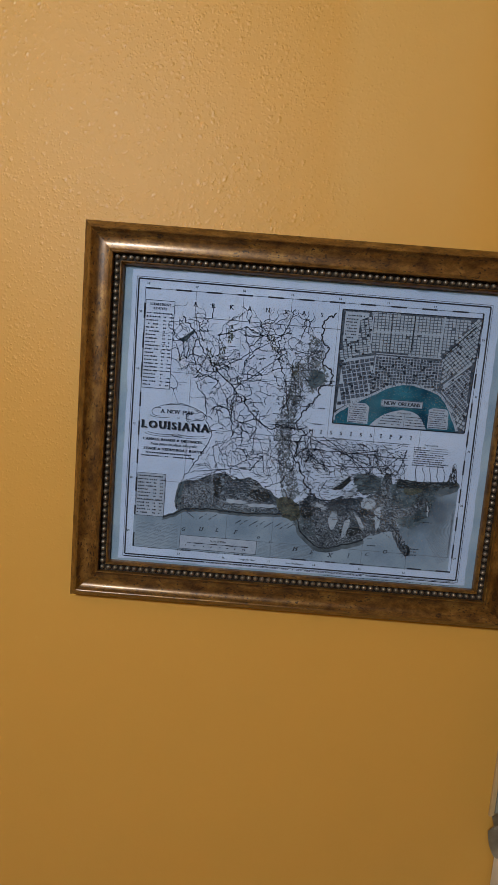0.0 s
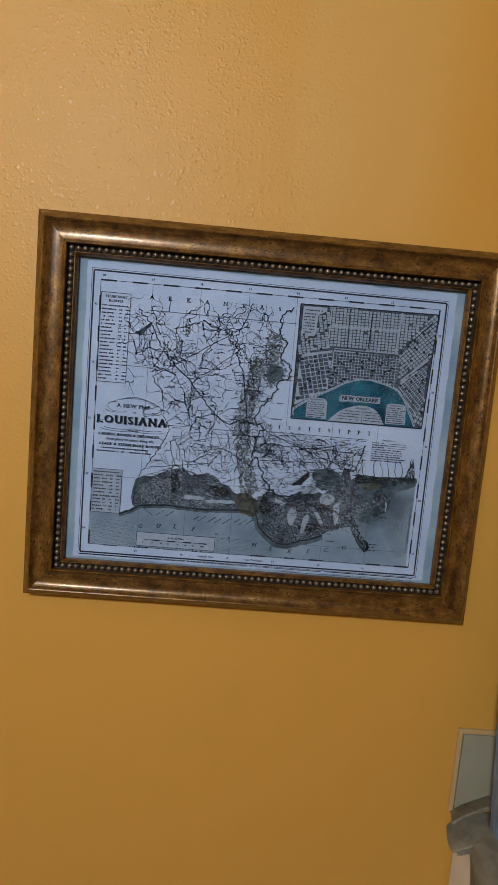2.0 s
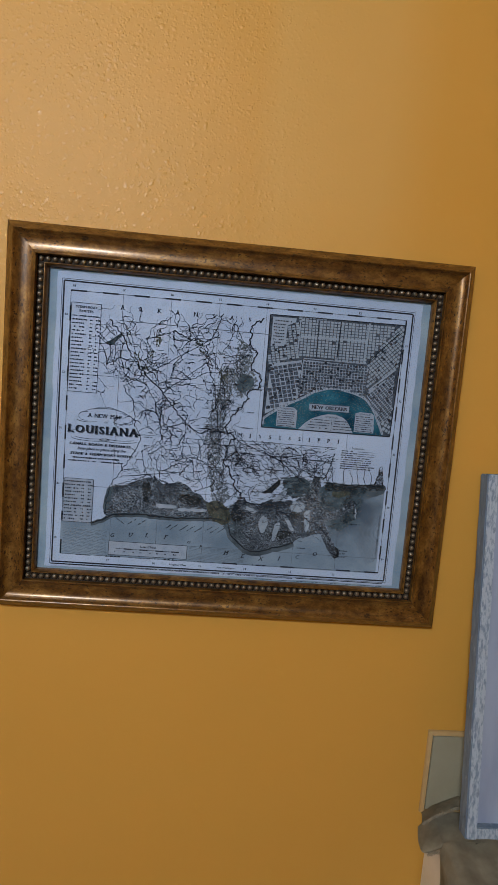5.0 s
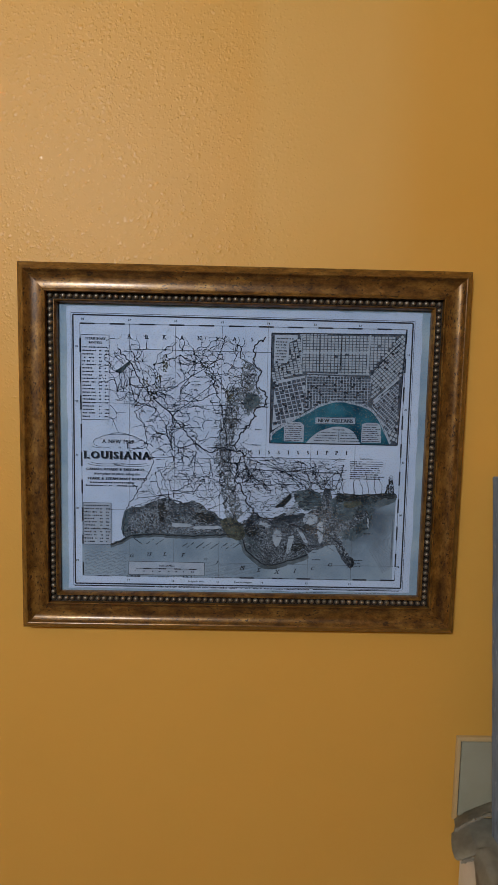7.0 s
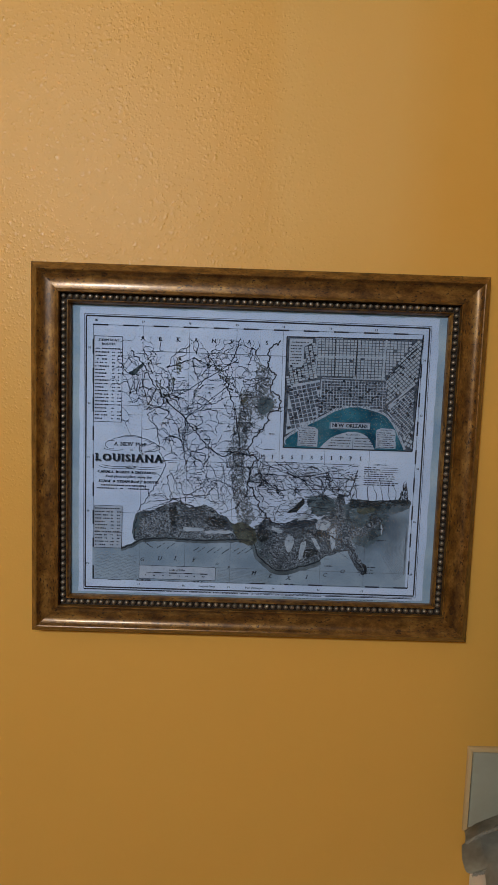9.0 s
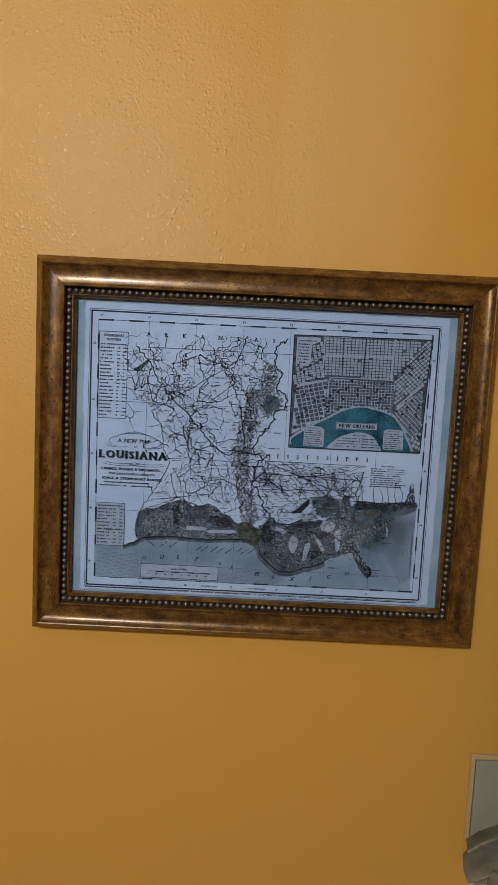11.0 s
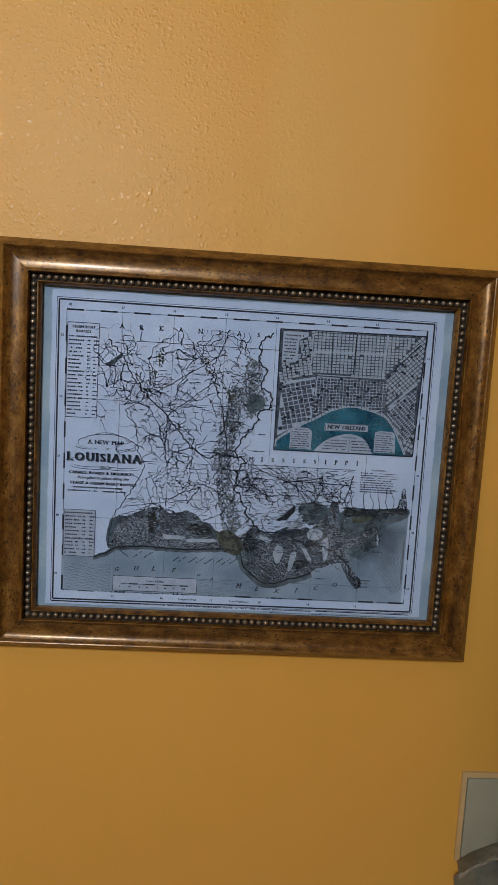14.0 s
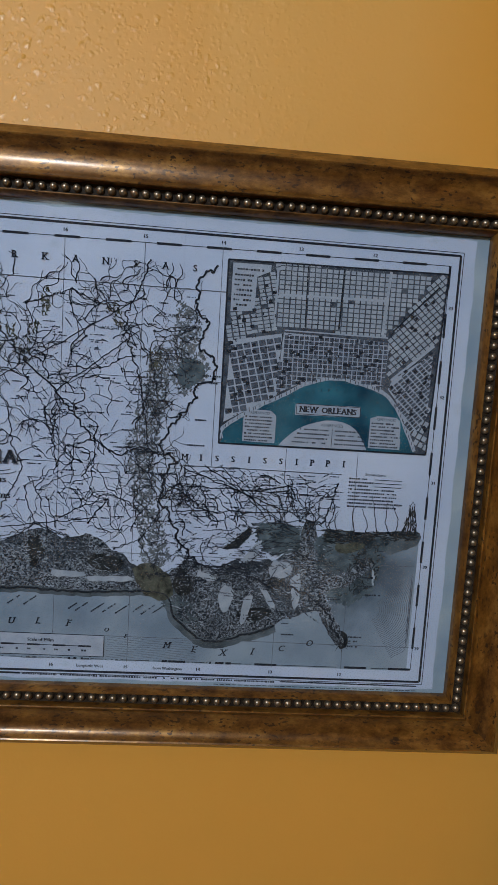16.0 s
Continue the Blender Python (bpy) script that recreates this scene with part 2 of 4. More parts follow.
OLIVE = mottled("olive_wash", (0.018, 0.021, 0.020), (0.105, 0.115, 0.105), 170, 0.7, gloss=0.05)
TEAL = mottled("teal_river_wash", (0.008, 0.040, 0.080), (0.030, 0.145, 0.225), 34, 0.7, stops=(0.32, 0.68), gloss=0.05)
BLOCK = mottled("city_block_pale", (0.22, 0.275, 0.38), (0.31, 0.37, 0.49), 120, 0.7, gloss=0.05)
BLOCK_GREY = mottled("city_block_hatched", (0.016, 0.022, 0.038), (0.105, 0.135, 0.20), 420, 0.7, gloss=0.05)
STREET = mottled("street_pale", (0.245, 0.305, 0.43), (0.315, 0.375, 0.51), 90, 0.7, gloss=0.05)
GROUND_INK = mottled("city_ground_ink", (0.020, 0.028, 0.048), (0.085, 0.108, 0.155), 160, 0.7, gloss=0.05)
GLASS = pane_glass()
WOOD = washed_wood()
# paler copy of the blue wash: better-lit front put into colour, with rubbed streaks
LIT_WOOD = mottled("lit_blue_wash", (0.16, 0.225, 0.33), (0.36, 0.44, 0.565), 85, 0.7, relief=0.0008, stretch=(4, 4, 1.3), stops=(0.36, 0.55))
LAVENDER = mottled("lavender_panel", (0.22, 0.28, 0.43), (0.30, 0.37, 0.53), 12, 0.6, relief=0.0003, stretch=(3, 1, 0.6))
PLATE = mottled("grey_beige_enamel", (0.265, 0.255, 0.19), (0.315, 0.305, 0.235), 14, 0.45, relief=0.0001)
SEAM = mottled("dark_seam", (0.012, 0.011, 0.010), (0.03, 0.027, 0.024), 50, 0.8)
EDGE = mottled("tan_enamel_edge", (0.39, 0.265, 0.12), (0.45, 0.315, 0.155), 22, 0.4)
BURLAP = burlap()
WHITE = mottled("white_cabinet_paint", (0.62, 0.60, 0.55), (0.74, 0.72, 0.67), 18, 0.35, relief=0.0002)

# ---- mesh helpers ----


def finish(ob, mat, parent=None, label="", smooth=0.0):
    ob.data.materials.append(mat)
    if smooth:
        ob.data.shade_smooth()
        ob.data.set_sharp_from_angle(angle=radians(smooth))
    if parent:
        ob.parent = parent
    if label:
        tagged(ob, label)
    return ob


def part(name, bm, mat, parent=None, label="", smooth=0.0):
    bmesh.ops.recalc_face_normals(bm, faces=bm.faces)
    me = bpy.data.meshes.new(name)
    bm.to_mesh(me)
    bm.free()
    return finish(new(name, me), mat, parent, label, smooth)


def box_bm(lo, hi, bevel=0.0, segments=2):
    bm = bmesh.new()
    size = [b - a for a, b in zip(lo, hi)]
    mid = [(a + b) / 2 for a, b in zip(lo, hi)]
    bmesh.ops.create_cube(bm, size=1, matrix=Matrix.Translation(mid) @ Matrix.Diagonal((*size, 1)))
    if bevel:
        bmesh.ops.bevel(bm, geom=list(bm.edges), offset=bevel, segments=segments, affect="EDGES", profile=0.5)
    return bm


def setting(name, lo, hi, mat, label, category):
    return tagged(part(name, box_bm(lo, hi), mat), label, category, kind="structure")


# ---- room ----
X0, X1, Y1, H = -1.25, 1.45, -5.2, 2.70
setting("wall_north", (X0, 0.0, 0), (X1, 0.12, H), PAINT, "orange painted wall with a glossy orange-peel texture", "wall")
setting("wall_south", (X0, Y1 - 0.12, 0), (X1, Y1, H), PAINT, "plain orange painted wall closing the room", "wall")
setting("wall_west", (X0 - 0.12, Y1 - 0.12, 0), (X0, 0.12, H), PAINT, "plain orange painted side wall of the room", "wall")
setting("wall_east", (X1, Y1 - 0.12, 0), (X1 + 0.12, 0.12, H), PAINT, "plain orange painted side wall of the room", "wall")
setting("floor", (X0 - 0.12, Y1 - 0.12, -0.1), (X1 + 0.12, 0.12, 0.0), FLOOR, "brown vinyl floor of the small room", "floor")
setting("ceiling", (X0 - 0.12, Y1 - 0.12, H), (X1 + 0.12, 0.12, H + 0.1), CEILING, "flat white painted ceiling", "ceiling")

# ---- the framed map ----
CX, CZ, HALF_W, HALF_H = 0.0, 1.507, 0.305, 0.251
PROFILE = [
    (-0.0050, 0.002), (-0.0050, 0.0165), (-0.0046, 0.0180), (-0.0034, 0.0192), (0.0062, 0.0303), (0.0068, 0.0308), (0.0074, 0.0305),
]
# a nearly flat hollow between the outer crest and a quick rise to the beading
PROFILE += [(0.0080, 0.0300), (0.0094, 0.0280), (0.0110, 0.0263), (0.0130, 0.0250)]
PROFILE += [(0.0155 + 0.0145 * k / 8, 0.0240 - 0.0009 * math.sin(math.pi * k / 8)) for k in range(9)]
PROFILE += [(0.0312, 0.0245), (0.0325, 0.0254), (0.0337, 0.0265), (0.0344, 0.0268)]
PROFILE += [(0.0350, 0.0262), (0.0354, 0.0165)]
LIP = [(0.0442, 0.0165), (0.0443, 0.0205), (0.0447, 0.0216), (0.0454, 0.0215), (0.0463, 0.0200), (0.0472, 0.0176), (0.0478, 0.0160), (0.0480, 0.0148), (0.0480, 0.0020)]
CHANNEL = [(0.0353, 0.0192), (0.0372, 0.0184), (0.0424, 0.0184), (0.0443, 0.0190)]

framed_map = tagged(new("framed_map"), "old Louisiana map in antique gold frame on orange wall", "framed map")
framed_map.location = (CX, 0, CZ)


def rail_bm(profile, half, height, closed):
    """One mitred side: it runs along x, its outer edge at +z."""
    bm = bmesh.new()
    steps = 24
    rows = []
    for k in range(steps + 1):
        f = 2 * k / steps - 1
        rows.append([bm.verts.new((f * (half - s), -h, height - s)) for s, h in profile])
    n = len(profile)
    for a, b in zip(rows, rows[1:]):
        for i in range(n - 1 + closed):
            j = (i + 1) % n
            bm.faces.new((a[i], a[j], b[j], b[i]))
    return bm


for name, turn, half, height in (("top_rail", 0, HALF_W, HALF_H), ("side_rail", 90, HALF_H, HALF_W), ("bottom_rail", 180, HALF_W, HALF_H), ("side_rail", 270, HALF_H, HALF_W)):
    rail = part(name, rail_bm(PROFILE + LIP, half, height, 1), GOLD, framed_map, "speckled antique gold moulding with a hollow cove", 14)
    rail.matrix_basis = pose(0, 0, 0, 0, turn, 0)
    part("bead_channel", rail_bm(CHANNEL, half, height, 0), BLACK, rail, "black groove behind the beading", 40)

# beads, one mesh shared by all
bead_mesh = bpy.data.meshes.new("bead")
bm = bmesh.new()
rings = [[bm.verts.new((0.0035 * math.cos(e) * math.cos(a), -0.0034 * math.sin(e), 0.0035 * math.cos(e) * math.sin(a))) for a in [2 * math.pi * k / 9 for k in range(9)]] for e in (-0.25, 0.35, 0.9)]
tip = bm.verts.new((0, -0.0034, 0))
for a, b in zip(rings, rings[1:]):
    for k in range(9):
        bm.faces.new((a[k], a[(k + 1) % 9], b[(k + 1) % 9], b[k]))
for k in range(9):
    bm.faces.new((rings[-1][k], rings[-1][(k + 1) % 9], tip))
bmesh.ops.recalc_face_normals(bm, faces=bm.faces)
bm.to_mesh(bead_mesh)
bm.free()
bead_mesh.shade_smooth()
bead_mesh.materials.append(BEAD)
BW, BH = HALF_W - 0.0398, HALF_H - 0.0398
NX, NZ = 59, 47
spots = [(-BW + 2 * BW * k / NX, BH) for k in range(NX)] + [(BW, BH - 2 * BH * k / NZ) for k in range(NZ)]
spots += [(-a, -b) for a, b in spots]
for a, b in spots:
    bead = new("bead", bead_mesh)
    bead.parent = framed_map
    bead.location = (a + random.uniform(-0.0002, 0.0002), -0.0192, b + random.uniform(-0.0002, 0.0002))
    bead.rotation_euler = (0, random.uniform(0, 6.28), 0)
    k = random.uniform(0.94, 1.04)
    bead.scale = (k, 1, k)

SX, SZ = HALF_W - 0.0474, HALF_H - 0.0474
part("backing_board", box_bm((-SX, -0.0085, -SZ), (SX, -0.003, SZ)), BACKING, framed_map, "brown backing board")
pane = part("glass_pane", box_bm((-SX, -0.0140, -SZ), (SX, -0.0122, SZ)), GLASS, framed_map, "clear picture glass with faint dust")
pane.visible_shadow = False

# ---- the printed map: everything below is in millimetres about the middle of the sheet, z up ----
SHEET = -0.0100
DROP = CZ - 1.5
map_print = part("map_print", box_bm((-SX, SHEET, -SZ), (SX, -0.0087, SZ)), PAPER, framed_map, "bluish white map sheet printed in black with a pale blue margin")


class Print:
    """Flat printed marks on the sheet, gathered into one mesh."""

    def __init__(self, layer, plan=False):
        self.y, self.v, self.f, self.plan = SHEET - 0.00006 * layer, [], [], plan
        self.rng = random.Random(layer * 7 + 3)

    def quad(self, pts):
        y = self.y - self.rng.random() * 0.00004
        k = len(self.v)
        self.v += [(x / 1000, y, z / 1000) for x, z in pts]
        self.f.append(tuple(range(k, k + len(pts))))

    def rect(self, x, z, w, h, turn=0.0):
        c, s = math.cos(turn), math.sin(turn)
        self.quad([(x + a * c - b * s, z + a * s + b * c) for a, b in ((-w / 2, -h / 2), (w / 2, -h / 2), (w / 2, h / 2), (-w / 2, h / 2))])

    def stroke(self, pts, width, end=None):
        end = width if end is None else end
        n = len(pts)
        y = self.y - self.rng.random() * 0.00004
        k = len(self.v)
        for i, (x, z) in enumerate(pts):
            ax, az = pts[max(i - 1, 0)]
            bx, bz = pts[min(i + 1, n - 1)]
            d = math.hypot(bx - ax, bz - az) or 1
            w = (width + (end - width) * i / max(n - 1, 1)) / 2
            nx, nz = -(bz - az) / d * w, (bx - ax) / d * w
            self.v += [((x + nx) / 1000, y, (z + nz) / 1000), ((x - nx) / 1000, y, (z - nz) / 1000)]
        self.f += [(k + 2 * i, k + 2 * i + 1, k + 2 * i + 3, k + 2 * i + 2) for i in range(n - 1)]

    def area(self, pts, step=0.8):
        """A filled outline, laid down in thin upright strips."""
        y = self.y - self.rng.random() * 0.00003
        x = min(p[0] for p in pts)
        end = max(p[0] for p in pts)
        while x < end:
            cuts = [[], [], []]
            for got, at in zip(cuts, (x, x + step / 2, x + step)):
                for (ax, az), (bx, bz) in zip(pts, pts[1:] + pts[:1]):
                    if (ax > at) != (bx > at):
                        got.append(az + (bz - az) * (at - ax) / (bx - ax))
                got.sort()
            lo, mid, hi = cuts
            a, b = (lo, hi) if len(lo) == len(mid) == len(hi) else (mid, mid)
            for k in range(0, len(mid) - 1, 2):
                n = len(self.v)
                self.v += [(px / 1000, y, pz / 1000) for px, pz in ((x, a[k]), (x + step, b[k]), (x + step, b[k + 1]), (x, a[k + 1]))]
                self.f.append((n, n + 1, n + 2, n + 3))
            x += step

    def hatch(self, ring, count, length, width, turn=0.0, spread=0.4):
        """Short engraved strokes scattered over an outline."""
        xs, zs = [p[0] for p in ring], [p[1] for p in ring]
        r = self.rng
        made = 0
        for _ in range(count * 6):
            x, z = r.uniform(min(xs), max(xs)), r.uniform(min(zs), max(zs))
            if not inside((x, z), ring):
                continue
            a, l = turn + r.uniform(-spread, spread), length * r.uniform(0.5, 1.4)
            w = width * r.uniform(0.6, 1.3)
            bow = r.uniform(-0.3, 0.3) * l
            c, d = math.cos(a), math.sin(a)
            self.stroke([(x - l / 2 * c, z - l / 2 * d), (x - bow * d * 0.6, z + bow * c * 0.6), (x + l / 2 * c, z + l / 2 * d)], w, w * 0.5)
            made += 1
            if made >= count:
                return

    def glyphs(self, text, size, slant=0.0, align="CENTER"):
        data = bpy.data.curves.new("lettering", "FONT")
        data.body, data.size, data.align_x, data.align_y, data.shear = text, size, align, "CENTER" if len(text) > 1 else "BOTTOM_BASELINE", slant
        data.resolution_u = 3
        ob = bpy.data.objects.new("lettering", data)
        me = bpy.data.meshes.new_from_object(ob)
        pts, faces = [(v.co.x, v.co.y) for v in me.vertices], [tuple(p.vertices) for p in me.polygons]
        bpy.data.objects.remove(ob)
        bpy.data.curves.remove(data)
        bpy.data.meshes.remove(me)
        return pts, faces

    def lay(self, pts, faces, x, z, turn, dx=0.0):
        c, s = math.cos(turn), math.sin(turn)
        y = self.y - self.rng.random() * 0.00004
        k = len(self.v)
        self.v += [((x + (a + dx) * c - b * s) / 1000, y, (z + (a + dx) * s + b * c) / 1000) for a, b in pts]
        self.f += [tuple(k + i for i in f) for f in faces]

    def words(self, text, x, z, size, turn=0.0, align="CENTER", stretch=1.0, slant=0.0, bold=0.0):
        pts, faces = self.glyphs(text, size, slant, align)
        pts = [(a * stretch, b) for a, b in pts]
        for dx in ((-bold, bold) if bold else (0.0,)):
            self.lay(pts, faces, x, z, turn, dx)

    def capitals(self, text, x, z, size, spacing=0.12, stretch=1.0, slant=0.0, bold=0.3, turn=0.0, width=None):
        """Roman capitals with slab serifs, set letter by letter about (x, z)."""
        made, run = [], 0.0
        for ch in text:
            if ch == " ":
                run += size * 0.42
                continue
            pts, faces = self.glyphs(ch, size, 0.0, "LEFT")
            lo, hi = min(p[0] for p in pts), max(p[0] for p in pts)
            pts = [((a - lo) * stretch, b) for a, b in pts]
            made.append((ch, run, pts, faces))
            run += (hi - lo) * stretch + size * spacing
        run -= size * spacing
        k = width / run if width else 1.0
        base = -0.35 * size
        for ch, at, pts, faces in made:
            put = [((at + a - run / 2) * k + slant * b, b + base) for a, b in pts]
            for dx in (-bold, 0.0, bold):
                self.lay(put, faces, x, z, turn, dx)
            levels = [] if ch in "OSCGQ,&" else [max(b for _, b in pts)]
            if ch not in "OSCGQ,&UJ":
                levels.append(min(b for _, b in pts))
            for lev in levels:
                xs = sorted(a for a, b in pts if abs(b - lev) < 0.02 * size)
                groups = []
                for a in xs:
                    if groups and a - groups[-1][-1] < 0.16 * size * stretch:
                        groups[-1].append(a)
                    else:
                        groups.append([a])
                for g in groups:
                    if g[-1] - g[0] < 0.3 * size * stretch:
                        mid, half = (g[0] + g[-1]) / 2, (g[-1] - g[0]) / 2 + 0.11 * size
                        h = 0.05 * size
                        ends = [((at + mid + q * half - run / 2) * k + slant * lev, lev) for q in (-1, 1)]
                        bar = [(ends[0][0], lev + base - h), (ends[1][0], lev + base - h), (ends[1][0], lev + base + h), (ends[0][0], lev + base + h)]
                        self.lay(bar, [(0, 1, 2, 3)], x, z, turn)

    def scribble(self, x, z, length, height, turn=0.0, gap=0.3):
        """A line of writing too small to read: a row of uneven little bars."""
        c, s = math.cos(turn), math.sin(turn)
        a = 0.0
        while a < length:
            w = height * self.rng.uniform(0.5, 1.1)
            if self.rng.random() > 0.12:
                h = height * self.rng.uniform(0.65, 1.0)
                self.rect(x + (a + w / 2) * c, z + (a + w / 2) * s, w, h, turn)
            a += w + height * gap

    def set_down(self, v):
        """The sheet sits a little askew in its frame; the city plan is squatter than it was first drawn."""
        x, z = v[0] * 1000, v[2] * 1000
        if self.plan and z > 60:
            z = 60 + (z - 60) * 0.955
        return (0.9952 * x + 0.0031 * z - 3.0) / 1000, v[1], (0.9887 * z - 0.0031 * x + 1.35) / 1000 - DROP

    def put(self, name, mat, label=""):
        self.v = [self.set_down(v) for v in self.v]
        me = bpy.data.meshes.new(name)
        me.from_pydata(self.v, [], self.f)
        me.update()
        return finish(new(name, me), mat, map_print, label)


def wander(points, step=2.0, amount=1.0, seed=0, scale=0.12):
    """A smooth line through control points, roughened like an engraved river or shore."""
    out = []
    p = [Vector(q) for q in points]
    for i in range(len(p) - 1):
        a, b, c, d = p[max(i - 1, 0)], p[i], p[i + 1], p[min(i + 2, len(p) - 1)]
        n = max(2, int((c - b).length / step))
        for k in range(n):
            t = k / n
            out.append(0.5 * ((2 * b) + (c - a) * t + (2 * a - 5 * b + 4 * c - d) * t * t + (3 * b - a - 3 * c + d) * t ** 3))
    out.append(p[-1])
    res = []
    for q in out:
        o = noise.noise_vector(Vector((q.x * scale, q.y * scale, seed * 7.3)))
        o2 = noise.noise_vector(Vector((q.x * scale * 3.1, q.y * scale * 3.1, seed * 3.1 + 40)))
        res.append((q.x + (o.x + 0.45 * o2.x) * amount, q.y + (o.y + 0.45 * o2.y) * amount))
    return res


def inside(pt, poly):
    x, z = pt
    hit = False
    for (ax, az), (bx, bz) in zip(poly, poly[1:] + poly[:1]):
        if (az > z) != (bz > z) and x < (bx - ax) * (z - az) / (bz - az) + ax:
            hit = not hit
    return hit


# border: thick and thin rules, then the degree scale with black and white bars
OUT = [(-236.2, 194.9), (236.9, 194.7), (238.1, -188.7), (-234.5, -190.2)]
INN = [(-226.7, 183.0), (228.5, 185.5), (228.6, -177.1), (-223.0, -178.1)]
border = Print(2)


def rules(pr, quad, width, grow=0.0):
    ring = [(x + math.copysign(grow, x), z + math.copysign(grow, z)) for x, z in quad]
    for a, b in zip(ring, ring[1:] + ring[:1]):
        pr.stroke([a, b], width)


rules(border, OUT, 2.0)
rules(border, OUT, 0.6, -2.6)
rules(border, INN, 0.6)
for a, b in zip(INN, INN[1:] + INN[:1]):
    n = 22 if abs(a[1] - b[1]) < 20 else 18
    for k in range(0, n, 2):
        f, g = k / n, (k + 1) / n
        border.stroke([(a[0] + (b[0] - a[0]) * f, a[1] + (b[1] - a[1]) * f), (a[0] + (b[0] - a[0]) * g, a[1] + (b[1] - a[1]) * g)], 2.1)
border.stroke([(-236, -193.5), (-120, -193.3)], 1.3)
border.stroke([(110, -193.0), (236, -193.0)], 1.2)
for k in range(34):
    border.rect(52 + k * 5.5, -197.5, 4.2, 0.6)
LON = [(-223, 18), (-158, 17), (-94, 16), (-29, 15), (35, 14), (100, 13), (163, 12), (224, 11)]
for x, label in LON[:-1]:
    border.words(str(label), x, 189.0, 4.2, bold=0.2)
for x, label in LON[1:7]:
    border.words(str(label), x, -184.3, 4.0, bold=0.2)
for z, label in ((151, 33), (74, 32), (-2, 31), (-79, 30), (-156, 29)):
    border.words(str(label), -231.5, z, 4.0, bold=0.2)
    border.words(str(label), 232.5, z - 1, 4.0, bold=0.2)
border.scribble(-118, -193.4, 222, 1.9)
border.words("Longitude West", -60, -184.4, 3.6, bold=0.12)
border.words("from Washington", 8, -184.4, 3.6, bold=0.12)
border.put("border", INK, "ruled black border with degree marks")

# graticule
grat = Print(4)
for x, _ in LON[1:4]:
    grat.stroke([(x, 184), (x + 1, -179)], 0.45)
for x in (35, 100, 163):
    grat.stroke([(x, 186 if x < 40 else 20), (x + 1, 0 if x < 40 else -179)], 0.45)
for z, a, b in ((149, -161, 40), (73, -222, 40), (-3, -222, 12), (0, 12, 150), (-80, -183, 225), (-156, -48, 225)):
    grat.stroke([(a, z), (b, z)], 0.5 if z not in (149, 0) else 0.8)
grat.put("graticule", INK_SOFT, "thin grey meridians and parallels")

# shore, sea and marsh
COAST_W = [(-183, -131), (-166, -124), (-155, -118), (-124, -115), (-89, -116), (-58, -116), (-31, -114), (-10, -114), (5, -118), (11, -134), (26, -149), (44, -157), (64, -153), (84, -147), (101, -139)]
COAST_E = [(101, -137), (124, -129), (146, -134), (163, -156), (166, -140), (157, -122), (174, -106), (184, -86), (166, -71), (149, -58), (180, -50), (211, -50), (214, -24), (218, -24), (221, -48), (225, -50)]
coast_w, coast_e = wander(COAST_W, 1.5, 1.6, 1), wander(COAST_E, 1.5, 2.2, 2)
sea = Print(2)
SEA_EDGE = [(-224.5, -131.5)] + coast_w + [(112, -131), (124, -128), (140, -124), (150, -112), (160, -96), (172, -76), (192, -56), (224.8, -50)]
for (ax, az), (bx, bz) in zip(SEA_EDGE, SEA_EDGE[1:]):
    if bx > ax:
        sea.quad([(ax, -178.5), (bx, -178.5), (bx, bz), (ax, az)])
sea.area([(142, -58), (200, -54), (222, -51), (192, -57), (172, -77), (160, -97), (150, -113), (142, -112)])
sea.put("sea", SEA, "grey-blue washed sea")

shore = Print(3)
shore.stroke([(x, z - 1.6) for x, z in coast_w], 6.0)
shore.stroke([(x, z - 3.0) for x, z in coast_w if x > 0], 8.0)
shore.area(wander([(140, -50), (185, -50), (222, -48), (222, -60), (200, -70), (188, -62), (160, -66), (140, -62), (140, -50)], 3, 2, 5))
shore.put("shore_shading", SHORE, "dark shading along the shore")
edge = Print(4)
edge.stroke([(x, z - 0.5) for x, z in coast_w], 2.0)
edge.put("shore_line", UMBER, "blackened shore line")

marsh = Print(1)
marsh.area(wander([(-163, -80), (-131, -71), (-109, -61), (-85, -69), (-62, -66), (-29, -87), (-12, -104), (-6, -118), (-58, -120), (-89, -122), (-124, -121), (-155, -124), (-168, -112), (-163, -80)], 2, 2.4, 6))
marsh.area(wander([(4, -98), (20, -84), (45, -90), (66, -80), (96, -80), (118, -64), (134, -66), (142, -84), (140, -124), (118, -134), (100, -142), (82, -153), (64, -157), (44, -161), (26, -153), (10, -138), (4, -120), (4, -98)], 2, 2.4, 7))
marsh.area(wander([(116, -62), (122, -44), (130, -46), (133, -64), (116, -62)], 2, 1.2, 8))
marsh.put("marsh", MARSH, "dark engraved coastal marsh")
smoke = Print(5)
smoke.hatch([(132, -58), (200, -54), (196, -66), (190, -84), (186, -106), (168, -118), (150, -114), (138, -96)], 760, 6.0, 2.6, 0.1, 1.0)
smoke.hatch([(-4, -118), (12, -110), (26, -122), (36, -146), (20, -140), (6, -132)], 90, 4.0, 1.8, -0.6, 0.8)
smoke.hatch([(76, -50), (96, -44), (120, -52), (118, -70), (96, -77), (80, -68)], 120, 5.0, 1.6, 0.0, 0.5)
smoke.put("sound", LAKE, "smoky blue-black sound")
delta = Print(6)
delta.area(wander([(128, -82), (146, -92), (160, -88), (178, -74), (184, -82), (164, -100), (150, -104), (144, -112), (152, -126), (165, -152), (158, -156), (146, -138), (136, -124), (124, -128), (112, -132), (112, -90), (128, -82)], 1.5, 2.0, 17))
